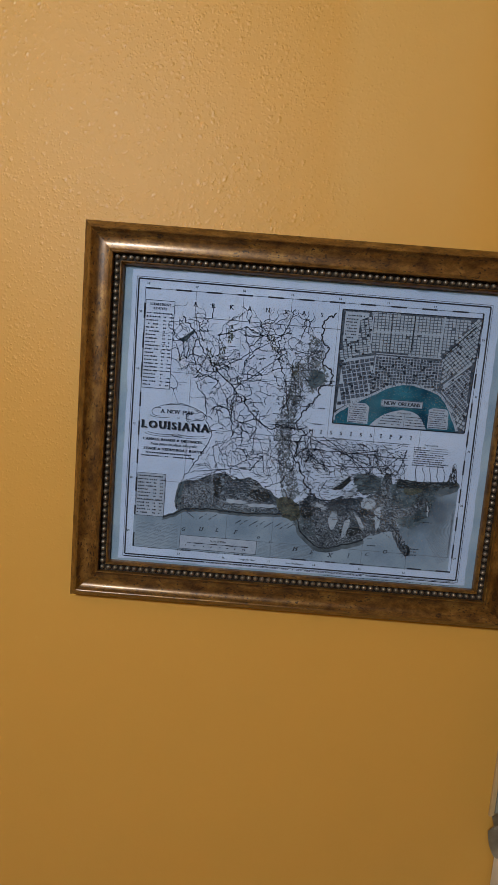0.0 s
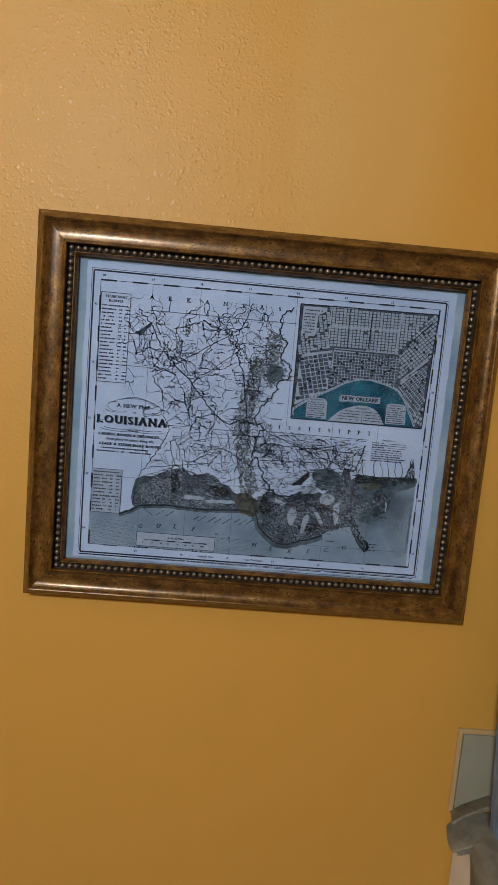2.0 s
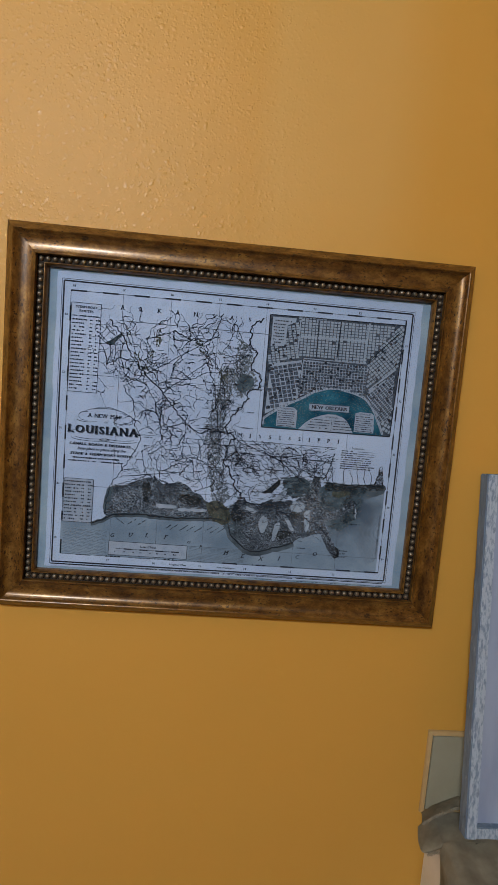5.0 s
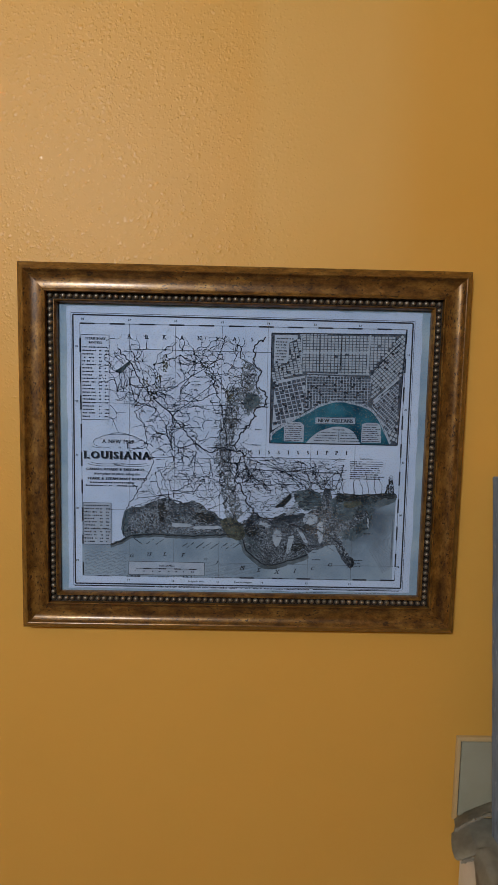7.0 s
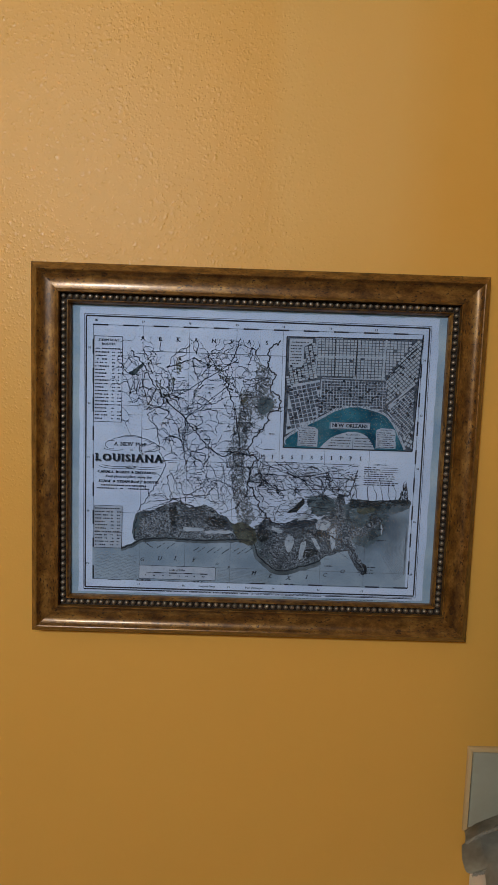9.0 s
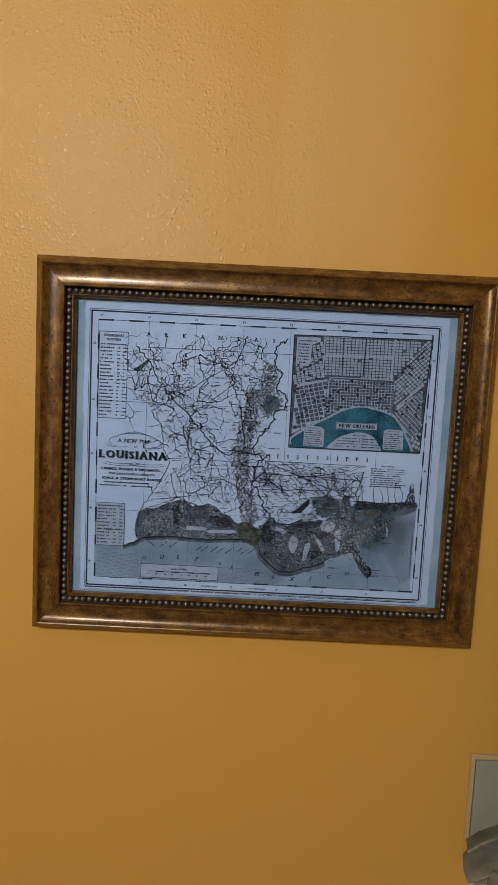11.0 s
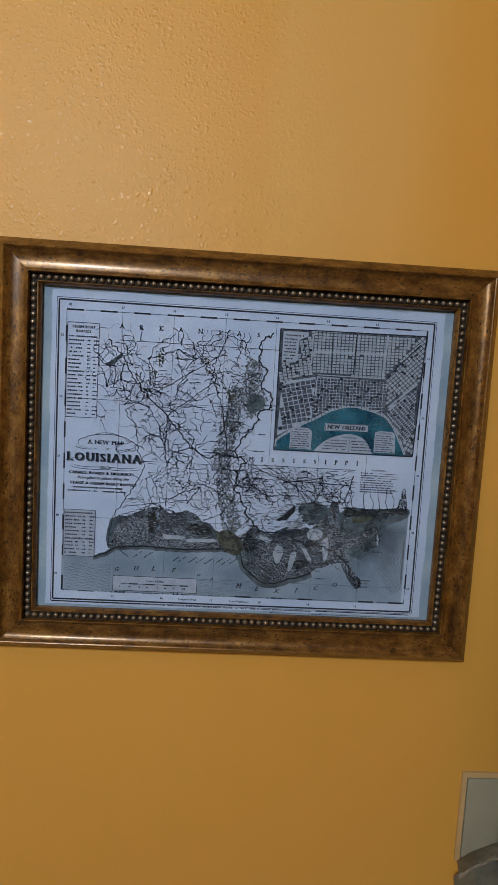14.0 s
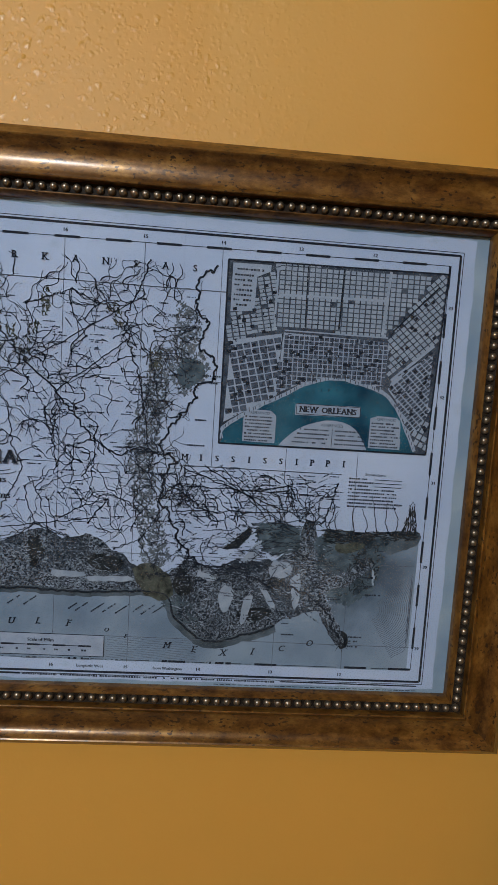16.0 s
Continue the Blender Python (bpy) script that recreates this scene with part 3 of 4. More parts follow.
delta.put("delta", MARSH, "pale and dark engraved river delta")

flood = Print(2)
FLOOD_RINGS = [wander([(-18, 100), (-3, 96), (-5, 55), (-12, 8), (-12, -23), (-2, -60), (4, -82), (-12, -96), (-22, -72), (-29, -25), (-34, 14), (-26, 50), (-18, 100)], 2.5, 3, 9), wander([(0, 140), (18, 128), (22, 100), (30, 82), (14, 62), (0, 66), (-2, 100), (0, 140)], 2.5, 2, 10)]
for ring, count in zip(FLOOD_RINGS, (1250, 520)):
    flood.hatch(ring, count, 3.4, 1.5, 0.3, 1.5)
flood.put("floodplain", FLOOD, "grey hatched river floodplain")

water = Print(5)
water.area(wander([(78, -54), (92, -46), (106, -47), (117, -53), (116, -68), (98, -75), (84, -68), (78, -54)], 2, 1.4, 11))
water.area(wander([(-178, 118), (-166, 126), (-156, 133), (-160, 124), (-168, 116), (-178, 118)], 2, 1.5, 12))
water.area(wander([(6, 92), (22, 90), (26, 78), (12, 68), (2, 74), (6, 92)], 2, 1.5, 13))
water.area(wander([(-164, -82), (-157, -78), (-158, -96), (-163, -112), (-169, -108), (-164, -82)], 2, 1.0, 14))
water.hatch([(80, -52), (116, -52), (114, -70), (86, -70)], 60, 9, 0.5, 0.0, 0.1)
water.put("lakes", LAKE, "dark blue-grey lakes")

umber = Print(6)
for k, ring in enumerate((
    [(50, -72), (66, -58), (72, -52), (74, -58), (64, -70), (50, -72)],
    [(66, -128), (84, -124), (98, -128), (86, -136), (68, -136), (66, -128)],
    [(-66, -84), (-48, -82), (-34, -90), (-44, -98), (-62, -94), (-66, -84)],
    [(8, -104), (14, -90), (22, -98), (26, -112), (14, -116), (8, -104)],
    [(154, -146), (162, -142), (168, -150), (163, -160), (154, -146)],
    [(92, -98), (104, -94), (106, -102), (94, -106), (92, -98)],
    [(-118, -74), (-108, -68), (-104, -84), (-112, -96), (-118, -74)],
)):
    umber.area(wander(ring, 2, 1.6, 20 + k))
for ring in ([(78, -54), (92, -46), (117, -53), (116, -68), (98, -75)], [(138, -50), (188, -51), (184, -60), (142, -62)], [(132, -60), (186, -56), (196, -64), (184, -104), (150, -112)], [(50, -72), (72, -52), (64, -70)], [(8, -104), (22, -90), (30, -112), (14, -116)]):
    umber.hatch(ring, 60, 4.5, 0.55, 0.15, 0.5)
umber.hatch([(138, -50), (222, -49), (222, -56), (186, -58), (140, -62)], 230, 4.5, 1.3, 0.0, 0.35)
umber.hatch([(208, -50), (213, -26), (218, -25), (222, -50)], 90, 4.0, 1.2, 1.5, 0.3)
umber.hatch([(168, -62), (192, -60), (190, -100), (170, -108), (160, -100)], 110, 4.0, 1.0, 0.6, 1.4)
umber.put("umber_patches", UMBER, "brown-black stained patches")

olive = Print(6)
for k, ring in enumerate(([(-27, -94), (-10, -88), (8, -104), (4, -122), (-16, -115), (-27, -94)], [(150, -62), (176, -60), (170, -68), (152, -70), (150, -62)])):
    olive.area(wander(ring, 2, 2.0, 40 + k))
for ring in ([(-140, 108), (-133, 110), (-122, 76), (-128, 76)], [(-118, 116), (-112, 112), (-123, 78), (-128, 90)], [(-112, 140), (-106, 144), (-104, 120), (-110, 118)], [(-60, 128), (-50, 134), (-40, 114), (-48, 112)], [(-22, 96), (-12, 96), (-10, 76), (-20, 76)]):
    olive.hatch(ring, 46, 3.2, 1.2, 1.9, 0.9)
olive.put("olive_patches", OLIVE, "olive-grey tinted patches")

clear = Print(7)
for k, ring in enumerate((
    [(53, -104), (62, -110), (60, -124), (54, -130), (49, -116), (53, -104)],
    [(72, -116), (80, -114), (74, -138), (69, -138), (72, -116)],
    [(96, -80), (112, -84), (110, -94), (98, -96), (92, -90), (96, -80)],
    [(112, -96), (120, -92), (121, -118), (116, -122), (112, -96)],
    [(-64, -102), (-30, -101), (-28, -105), (-64, -106), (-64, -102)],
    [(-96, -98), (-70, -99), (-68, -103), (-94, -103), (-96, -98)],
    [(76, -70), (84, -62), (80, -78), (66, -84), (76, -70)],
    [(30, -92), (46, -98), (44, -102), (30, -98), (30, -92)],
    [(84, -104), (90, -106), (100, -122), (95, -122), (84, -104)],
    [(184.6, -84), (187.5, -88), (187, -99), (185.4, -98), (184.6, -84)],
)):
    clear.area(wander(ring, 1.5, 1.0, 60 + k))
rng = random.Random(11)
for _ in range(150):
    x, z = rng.uniform(5, 145), rng.uniform(-140, -62)
    if -75 - 0.35 * (x - 5) < z or rng.random() < 0.4:
        w = rng.uniform(2, 6)
        t = rng.uniform(-0.7, 0.5)
        clear.stroke(wander([(x, z), (x + w * math.cos(t), z + w * math.sin(t))], 1, 0.8, rng.random() * 9), rng.uniform(0.5, 1.4), 0.3)
for _ in range(150):
    x, z = rng.uniform(-160, -28), rng.uniform(-113, -70)
    if z < -70 - 0.25 * abs(x + 100) * 0.3:
        clear.stroke(wander([(x, z), (x + rng.uniform(1.5, 5), z + rng.uniform(-0.6, 0.6))], 1, 0.6, rng.random() * 9), rng.uniform(0.4, 0.9), 0.2)
clear.hatch([(136, -84), (160, -90), (176, -78), (164, -98), (150, -104), (156, -132), (162, -150), (148, -134), (120, -126), (118, -92)], 210, 2.4, 0.6, 0.2, 1.5)
clear.hatch([(8, -96), (40, -92), (96, -84), (118, -120), (60, -148), (20, -132)], 260, 2.2, 0.6, 0.0, 1.5)
clear.hatch([(-158, -84), (-110, -68), (-66, -72), (-32, -92), (-26, -110), (-150, -114)], 260, 2.4, 0.55, 0.0, 0.9)
clear.put("clear_land", BLOCK, "pale dry ground left open between marshes")

# rivers, bayous and roads
LAND = [(-190, 146), (16, 147), (20, 98), (-10, 20), (12, 2), (150, 0), (152, -44), (120, -46), (70, -58), (20, -112), (-12, -112), (-28, -86), (-85, -67), (-158, -78), (-132, -30), (-128, 15), (-150, 60), (-190, 96)]
rivers = Print(8)
MISSISSIPPI = [(30, 172), (18, 156), (16, 134), (26, 119), (20, 103), (32, 93), (30, 74), (19, 65), (13, 48), (-1, 32), (-7, 13), (6, 2), (-7, -15), (-2, -40), (8, -62), (26, -84), (57, -88), (82, -99), (110, -104), (140, -121), (160, -152)]
main = wander(MISSISSIPPI, 0.7, 5.5, 3, 0.13)
rivers.stroke(main, 1.7, 1.5)
rivers.stroke(coast_w, 0.9)
rivers.stroke(coast_e[int(len(coast_e) * 0.62):], 0.7)
rivers.stroke(wander([(-150, 62), (-144, 50), (-136, 43), (-132, 13), (-124, -10), (-134, -34), (-151, -62), (-159, -75), (-164, -99), (-166, -119)], 1.4, 2.2, 4, 0.25), 0.9)
rivers.stroke(wander([(-175, 150), (-158, 132), (-140, 100), (-118, 76), (-100, 60), (-80, 36), (-62, 16), (-44, 6), (-28, 12), (-10, 10)], 1.4, 3.4, 5, 0.2), 1.3)
rivers.stroke(wander([(-24, 172), (-30, 150), (-42, 120), (-38, 100), (-28, 70), (-22, 40), (-18, 12)], 1.4, 3.2, 6, 0.2), 1.1)
rivers.stroke(wander([(-70, 150), (-52, 126), (-36, 112), (-20, 90), (-14, 60)], 1.4, 2.8, 7, 0.2), 0.9)


def flow(pr, x, z, heading, length, width, depth):
    pts = [(x, z)]
    n = int(length / 1.6)
    for i in range(n):
        heading += rng.uniform(-0.34, 0.34) + 0.22 * math.sin(i * 0.55 + length)
        x, z = x + 1.6 * math.cos(heading), z + 1.6 * math.sin(heading)
        if not (-205 < x < 150 and -108 < z < 170) or (x > 22 and z > 0):
            break
        pts.append((x, z))
        if depth and rng.random() < 0.10:
            flow(pr, x, z, heading + rng.choice((-1, 1)) * rng.uniform(0.5, 1.1), length * rng.uniform(0.3, 0.6), width * 0.75, depth - 1)
    if len(pts) > 3:
        pr.stroke(pts, width, width * 0.45)


starts = 0
while starts < 135:
    x, z = rng.uniform(-190, 18), rng.uniform(-100, 150)
    if inside((x, z), LAND):
        flow(rivers, x, z, rng.uniform(0.9, 2.6), rng.uniform(22, 58), rng.uniform(0.55, 1.05), 2)
        starts += 1
for k in range(44):
    x = rng.uniform(8, 148)
    flow(rivers, x, rng.uniform(-56, -26), rng.uniform(1.4, 2.5), rng.uniform(22, 42), 0.9, 1)
for x, z, l in ((-190, 160, 40), (-186, 140, 30), (-186, 130, 26), (-186, 108, 30), (-186, 92, 34), (-186, 70, 30), (-186, 52, 28)):
    flow(rivers, x, z, rng.uniform(-0.5, 0.3), l, 0.6, 1)
for x, z in ((-108, 148), (-134, 150), (-84, 148), (-46, 150), (-10, 150), (-2, 150), (-64, 150)):
    flow(rivers, x, z, rng.uniform(1.1, 2.0), 22, 1.1, 0)
for k in range(30):
    x, z = rng.uniform(10, 150), rng.uniform(-138, -70)
    if z < -40 - 0.4 * x * 0.5:
        flow(rivers, x, z, rng.uniform(-1.6, 0.6), rng.uniform(10, 26), 0.8, 1)
for x in (150, 166, 176, 186, 196, 203):
    rivers.stroke(wander([(x, -50), (x + rng.uniform(-4, 4), -38), (x + rng.uniform(-8, 8), rng.uniform(-34, -18))], 1.5, 1.5, x), 0.9, 0.5)
for k in range(9):
    t = radians(-160 + k * 40)
    rivers.stroke([(162, -154), (162 + 9 * math.cos(t), -154 + 9 * math.sin(t))], 0.8, 0.3)
rivers.put("rivers", INK, "black engraved rivers and bayous")

roads = Print(10)
towns = []
while len(towns) < 74:
    p = (rng.uniform(-188, 150), rng.uniform(-108, 146))
    if inside(p, LAND) and all((p[0] - q[0]) ** 2 + (p[1] - q[1]) ** 2 > 110 for q in towns):
        towns.append(p)
for i, a in enumerate(towns):
    near = sorted(towns, key=lambda q: (q[0] - a[0]) ** 2 + (q[1] - a[1]) ** 2)[1:4]
    for b in near:
        if rng.random() < 0.62:
            roads.stroke(wander([a, ((a[0] + b[0]) / 2 + rng.uniform(-2, 2), (a[1] + b[1]) / 2 + rng.uniform(-2, 2)), b], 1.2, 2.0, i, 0.28), rng.uniform(0.5, 0.8))
for a, b in (((-150, 62), (-26, 142)), ((-94, 60), (-30, 112)), ((12, -18), (150, -20)), ((12, -2), (128, -44)), ((30, 2), (100, -44)), ((8, -40), (122, -36)), ((-140, -62), (-60, -50)), ((44, 2), (88, -44))):
    roads.stroke(wander([a, b], 2, 1.4, a[0]), 0.8)
for x, z in towns:
    roads.rect(x, z, 1.9, 1.7, 0.4)
for k in range(26):
    x = rng.uniform(-172, 10)
    z = rng.uniform(-60, 140)
    if inside((x, z), LAND):
        roads.stroke(wander([(x, z), (x + rng.uniform(-9, 9), z + rng.uniform(-7, 7))], 1.2, 0.8, k), rng.uniform(0.8, 1.6), 0.4)
roads.put("roads", INK, "black roads and towns")

names = Print(11)
for k in range(760):
    x, z = rng.uniform(-175, 148), rng.uniform(-138, 145)
    ok = inside((x, z), LAND) or (10 < x < 148 and -138 < z < -60 and z < -50 - 0.2 * x)
    if not ok:
        continue
    turn = rng.choice((0, 0, 0, 0, 0, 0, 0.6, -0.6, 1.1, -0.9))
    names.scribble(x, z, rng.uniform(5, 12), rng.uniform(0.9, 1.35), turn)
for k in range(420):
    x, z = rng.uniform(6, 140), rng.uniform(-105, -2)
    if inside((x, z), LAND) or z < -60:
        names.scribble(x, z, rng.uniform(5, 11), rng.uniform(0.8, 1.25), rng.choice((0, 0, 0, 0.5, -0.6)))
for x, z in ((24, 78), (24, 72), (20, 40), (14, 18), (174, -92), (176, -100), (180, -108), (166, -148), (166, -152), (166, -157), (104, -148)):
    names.scribble(x, z, rng.uniform(10, 18), 1.7)
for x in (-150, -122, -108, -72, -64, -50, -40, -28, -16, -6, 2):
    names.scribble(x, -122 if x < -100 else -126, 13, 1.6, -2.5 if x > -140 else -0.6)
for text, x, z, size in (("CARROLL", 0, 126, 4), ("WASHITA", -52, 112, 4.0), ("LAKE", 96, -56, 3.6), ("Prairie", 55, -112, 3.4)):
    names.words(text, x, z, size, stretch=1.3)
names.put("place_names", INK, "tiny illegible place names")

# sea lines
ripple = Print(5)
for k in range(17):
    z = -142 - k * 2.1
    ripple.stroke([(-221 + i * 1.5, z + 0.55 * math.sin(i * 0.75 + k * 0.6)) for i in range(41)], 0.35)
for k in range(24):
    r = 12 + k * 1.9
    pts = [(183 + r * math.cos(a), -122 + r * 0.9 * math.sin(a) + 0.5 * math.sin(a * 30)) for a in [radians(-62 + 4 * i) for i in range(28)]]
    pts = [p for p in pts if p[0] < 223 and p[1] > -176]
    if len(pts) > 2:
        ripple.stroke(pts, 0.4)
for k in range(10):
    z = -158 - k * 1.9
    ripple.stroke([(-46 + i * 2, z + 0.5 * math.sin(i * 0.6 + k)) for i in range(40)], 0.28)
ripple.put("sea_lines", INK_SOFT, "fine wavy sea lines")

# lettering
state = Print(14)
for k, ch in enumerate("ARKANSAS"):
    state.capitals(ch, -158 + k * 24.4, 166.5, 7.4, bold=0.18)
for k, ch in enumerate("MISSISSIPPI"):
    state.capitals(ch, 13 + k * 13.8, 7.5 + 0.2 * k, 7.2, bold=0.2)
for (x, z), ch in zip(((-154, -147), (-129, -145), (-106, -144), (-80, -145), (-47, -150), (-30, -155)), "GULFOF"):
    state.capitals(ch, x, z, 7.6 if x < -60 else 5.0, slant=0.3, bold=0.18)
for (x, z), ch in zip(((6, -162), (30, -165), (56, -167), (82, -165), (108, -161), (133, -155)), "MEXICO"):
    state.capitals(ch, x, z, 7.6, slant=0.3, bold=0.18)
state.put("state_lettering", INK, "widely spaced black capitals naming states and gulf")

title = Print(14)
title.capitals("A NEW MAP", -173, 18.5, 6.4, width=45, bold=0.15)
title.words("OF", -171, 9.8, 3.4)
title.capitals("LOUISIANA", -174.5, -0.8, 14.0, spacing=0.30, stretch=1.15, width=92, bold=0.75)
title.words("WITH ITS", -172, -14.5, 3.4)
title.capitals("CANALS, ROADS & DISTANCES", -177, -21.5, 4.8, width=82, bold=0.35)
title.words("from place to place, along the", -175, -28, 5.4, slant=0.3, bold=0.1)
title.capitals("STAGE & STEAM BOAT ROUTES", -174.5, -35, 4.8, width=84, bold=0.35, slant=0.15)
title.scribble(-213, -40.8, 62, 2.2)
title.scribble(-219, -45.2, 74, 2.0)
for k, (cx, cz, rx, rz, a0, a1) in enumerate(((-172, 20, 30, 9, 20, 160), (-172, 22, 20, 9, 30, 150), (-199, 17, 9, 6, 70, 290), (-145, 17, 9, 6, -110, 110), (-190, -13, 26, 4, 180, 340), (-154, -13, 26, 4, 200, 360), (-192, -11, 20, 3, 190, 340), (-152, -11, 20, 3, 200, 350), (-196, 12, 14, 3, 180, 340), (-148, 12, 14, 3, 200, 360))):
    title.stroke([(cx + rx * math.cos(radians(a0 + (a1 - a0) * i / 20)), cz + rz * math.sin(radians(a0 + (a1 - a0) * i / 20))) for i in range(21)], 0.7, 0.4)
title.put("title_lettering", INK, "ornate black title lettering")
# hatched shade thrown by the large title
shade = Print(13)
shade.capitals("LOUISIANA", -173.5, -2.0, 14.0, spacing=0.30, stretch=1.15, width=92, bold=1.0)
shade.put("title_shade", INK_SOFT, "grey hatched shade of the large title letters")

tables = Print(14)


def ruled_box(pr, x0, z0, x1, z1, w=0.6):
    for a, b in (((x0, z0), (x1, z0)), ((x1, z0), (x1, z1)), ((x1, z1), (x0, z1)), ((x0, z1), (x0, z0))):
        pr.stroke([a, b], w)


ruled_box(tables, -225, 49, -186, 167.5)
tables.capitals("STEAM BOAT", -205, 162.5, 4.2, bold=0.15, width=28)
tables.capitals("ROUTES", -205, 157, 4.0, bold=0.15, width=18)
for k in range(21):
    z = 150.5 - k * 4.85
    tables.scribble(-223, z, rng.uniform(12, 20) if k else 33, 2.0)
    if k:
        tables.scribble(-200, z, 2.8, 1.9)
        tables.scribble(-192, z, 4.2, 1.9)
ruled_box(tables, -222.5, -131.5, -183, -70.5)
tables.stroke([(-222, -109), (-183.5, -109)], 0.5)
for k in range(12):
    z = -74.5 - k * 4.8
    tables.scribble(-221, z, rng.uniform(13, 20) if k not in (0, 7) else 34, 2.1)
    if k not in (0, 7):
        tables.scribble(-199, z, 2.8, 2.0)
        tables.scribble(-190, z, 4.0, 2.0)
tables.words("Explanations", 180, 1.5, 3.6)
for k in range(9):
    z = -2.8 - k * 3.1
    tables.scribble(157, z, rng.uniform(12, 22) if k in (0, 1, 2) else rng.uniform(40, 48), 1.7)
    if k in (0, 1, 2):
        tables.stroke([(180, z), (204, z)], 0.5)
tables.put("tables", INK, "ruled tables of small print")

scale_card = Print(9)
scale_card.area([(-157.5, -175), (-48.5, -175), (-48.5, -156), (-157.5, -156)])
scale_card.area([(-222, -131), (-183.5, -131), (-183.5, -71), (-222, -71)])
scale_card.put("pale_cards", STREET, "pale blank cards under small print")
scale_bar = Print(14)
ruled_box(scale_bar, -157.5, -175.3, -48.5, -155.7)
scale_bar.words("Scale of Miles", -103, -161.5, 4.2, bold=0.1)
for k in range(8):
    scale_bar.rect(-142 + k * 11, -166.0, 11, 1.6 if k % 2 else 0.6)
    scale_bar.scribble(-149 + k * 11.6, -170.0, 3.0, 1.8)
scale_bar.put("scale_bar", INK, "black scale bar in a ruled box")

# ---- inset plan of the city ----
INSET = [(41.1, 21.4), (222.8, 22.2), (227.7, 184.0), (40.1, 181.5)]
RIVER_OUT = [(43, 24), (44, 33), (67, 50), (92, 64), (108, 74), (123, 80), (138, 83), (153, 81), (168, 77), (182, 72), (190, 64), (197, 53), (205, 38), (212, 23)]
inset_ground = Print(5, True)
inset_ground.area(INSET)
inset_ground.put("inset_ground", GROUND_INK, "dark engraved ground of the city plan")
bank = wander(RIVER_OUT, 2, 0.8, 90)
river_town = Print(8, True)
river_town.area([(42.6, 21.6)] + bank + [(212, 22)])
river_town.put("inset_river", TEAL, "teal-tinted river crescent")
levee = Print(9, True)
levee.stroke([(x, z + 1.6) for x, z in bank], 3.2)
levee.put("levee", STREET, "pale levee along the river bank")


def blocks(pr, region, angle, px, pz, fill, seed, skip=0.008):
    r = random.Random(seed)
    c, s = math.cos(radians(angle)), math.sin(radians(angle))
    cx = sum(p[0] for p in region) / len(region)
    cz = sum(p[1] for p in region) / len(region)
    for i in range(-40, 41):
        for j in range(-40, 41):
            x, z = cx + i * px * c - j * pz * s, cz + i * px * s + j * pz * c
            if inside((x, z), region) and r.random() > skip:
                pr.rect(x, z, px * fill * r.uniform(0.92, 1.05), pz * fill * r.uniform(0.9, 1.05), radians(angle))


TOP = [(84, 125), (178, 125), (218, 183), (84, 182)]
LEFT = [(44, 40), (68, 54), (88, 66), (90, 120), (80, 160), (74, 172), (68, 150), (44, 140)]
MID = [(88, 68), (108, 78), (124, 84), (152, 85), (180, 76), (182, 120), (90, 122)]
RIGHT = [(184, 76), (192, 66), (206, 42), (213, 25), (221, 25), (222, 178), (208, 168), (180, 124)]
pale = Print(10, True)
blocks(pale, TOP, 0.5, 5.0, 4.1, 0.80, 1)
blocks(pale, [(65, 120), (83, 123), (83, 182), (77, 182), (77, 173), (65, 167)], 12, 5.6, 3.4, 0.80, 5)
blocks(pale, [(180, 124), (184, 90), (225, 122), (226, 182), (219, 182)], 45, 5.0, 4.4, 0.80, 2)
blocks(pale, [(43, 112), (66, 117), (65, 137), (43, 136)], 12, 5.6, 3.6, 0.80, 9)
blocks(pale, [(196, 66), (213, 25), (222, 25), (223, 66)], 65, 6.0, 5.0, 0.78, 6)
pale.put("pale_blocks", BLOCK, "pale city blocks")
ways = Print(9, True)
ways.area(MID)
ways.area([(44, 40), (68, 54), (88, 66), (89, 121), (46, 112)])
ways.stroke([(84, 154.5), (178, 156.5)], 2.4)
ways.stroke([(175, 126), (178, 182)], 2.4)
ways.stroke([(91, 124), (180, 124)], 1.2)
ways.stroke([(82, 124), (82, 178)], 1.8)
ways.area([(184, 78), (192, 68), (204, 46), (212, 40), (221, 60), (221, 114), (187, 86)])
ways.stroke([(186, 86), (221, 120)], 2.6)
for k in range(6):
    ways.stroke([(187 + k * 5, 80 - k * 3), (221, 112 - k * 10)], 0.7)
ways.put("streets", STREET, "pale streets")
dense = Print(11, True)
blocks(dense, MID, 0.5, 4.3, 4.0, 0.84, 3, 0.0)
blocks(dense, [(46, 42), (68, 56), (87, 68), (88, 120), (47, 110)], 14, 6.6, 6.0, 0.84, 4)
blocks(dense, [(184, 78), (192, 68), (204, 46), (212, 40), (221, 60), (221, 114)], 45, 5.2, 3.0, 0.78, 7)
dense.put("hatched_blocks", BLOCK_GREY, "grey hatched city blocks")
dark = Print(12, True)
dark.stroke([(137, 128), (138, 181)], 1.5)
dark.stroke([(108, 128), (107, 181)], 1.0)
dark.stroke([(184, 130), (221, 172)], 1.4)
for k in range(2300):
    region = rng.choice((MID, LEFT, RIGHT, MID))
    x, z = rng.uniform(44, 222), rng.uniform(30, 178)
    if inside((x, z), region):
        dark.rect(x, z, rng.choice((0.8, 3.4)), rng.choice((2.8, 0.8)), radians({0: 0.5, 1: 14, 2: 45}[(region is LEFT) + 2 * (region is RIGHT)]))
for k in range(60):
    x, z = bank[int(k / 60 * (len(bank) - 1))]
    dark.rect(x, z + 1.6, 0.5, 2.6)
for a, b in zip(INSET, INSET[1:] + INSET[:1]):
    dark.stroke([a, b], 1.4)
dark.put("inset_linework", INK, "black streets, wharves and frame of the city plan")
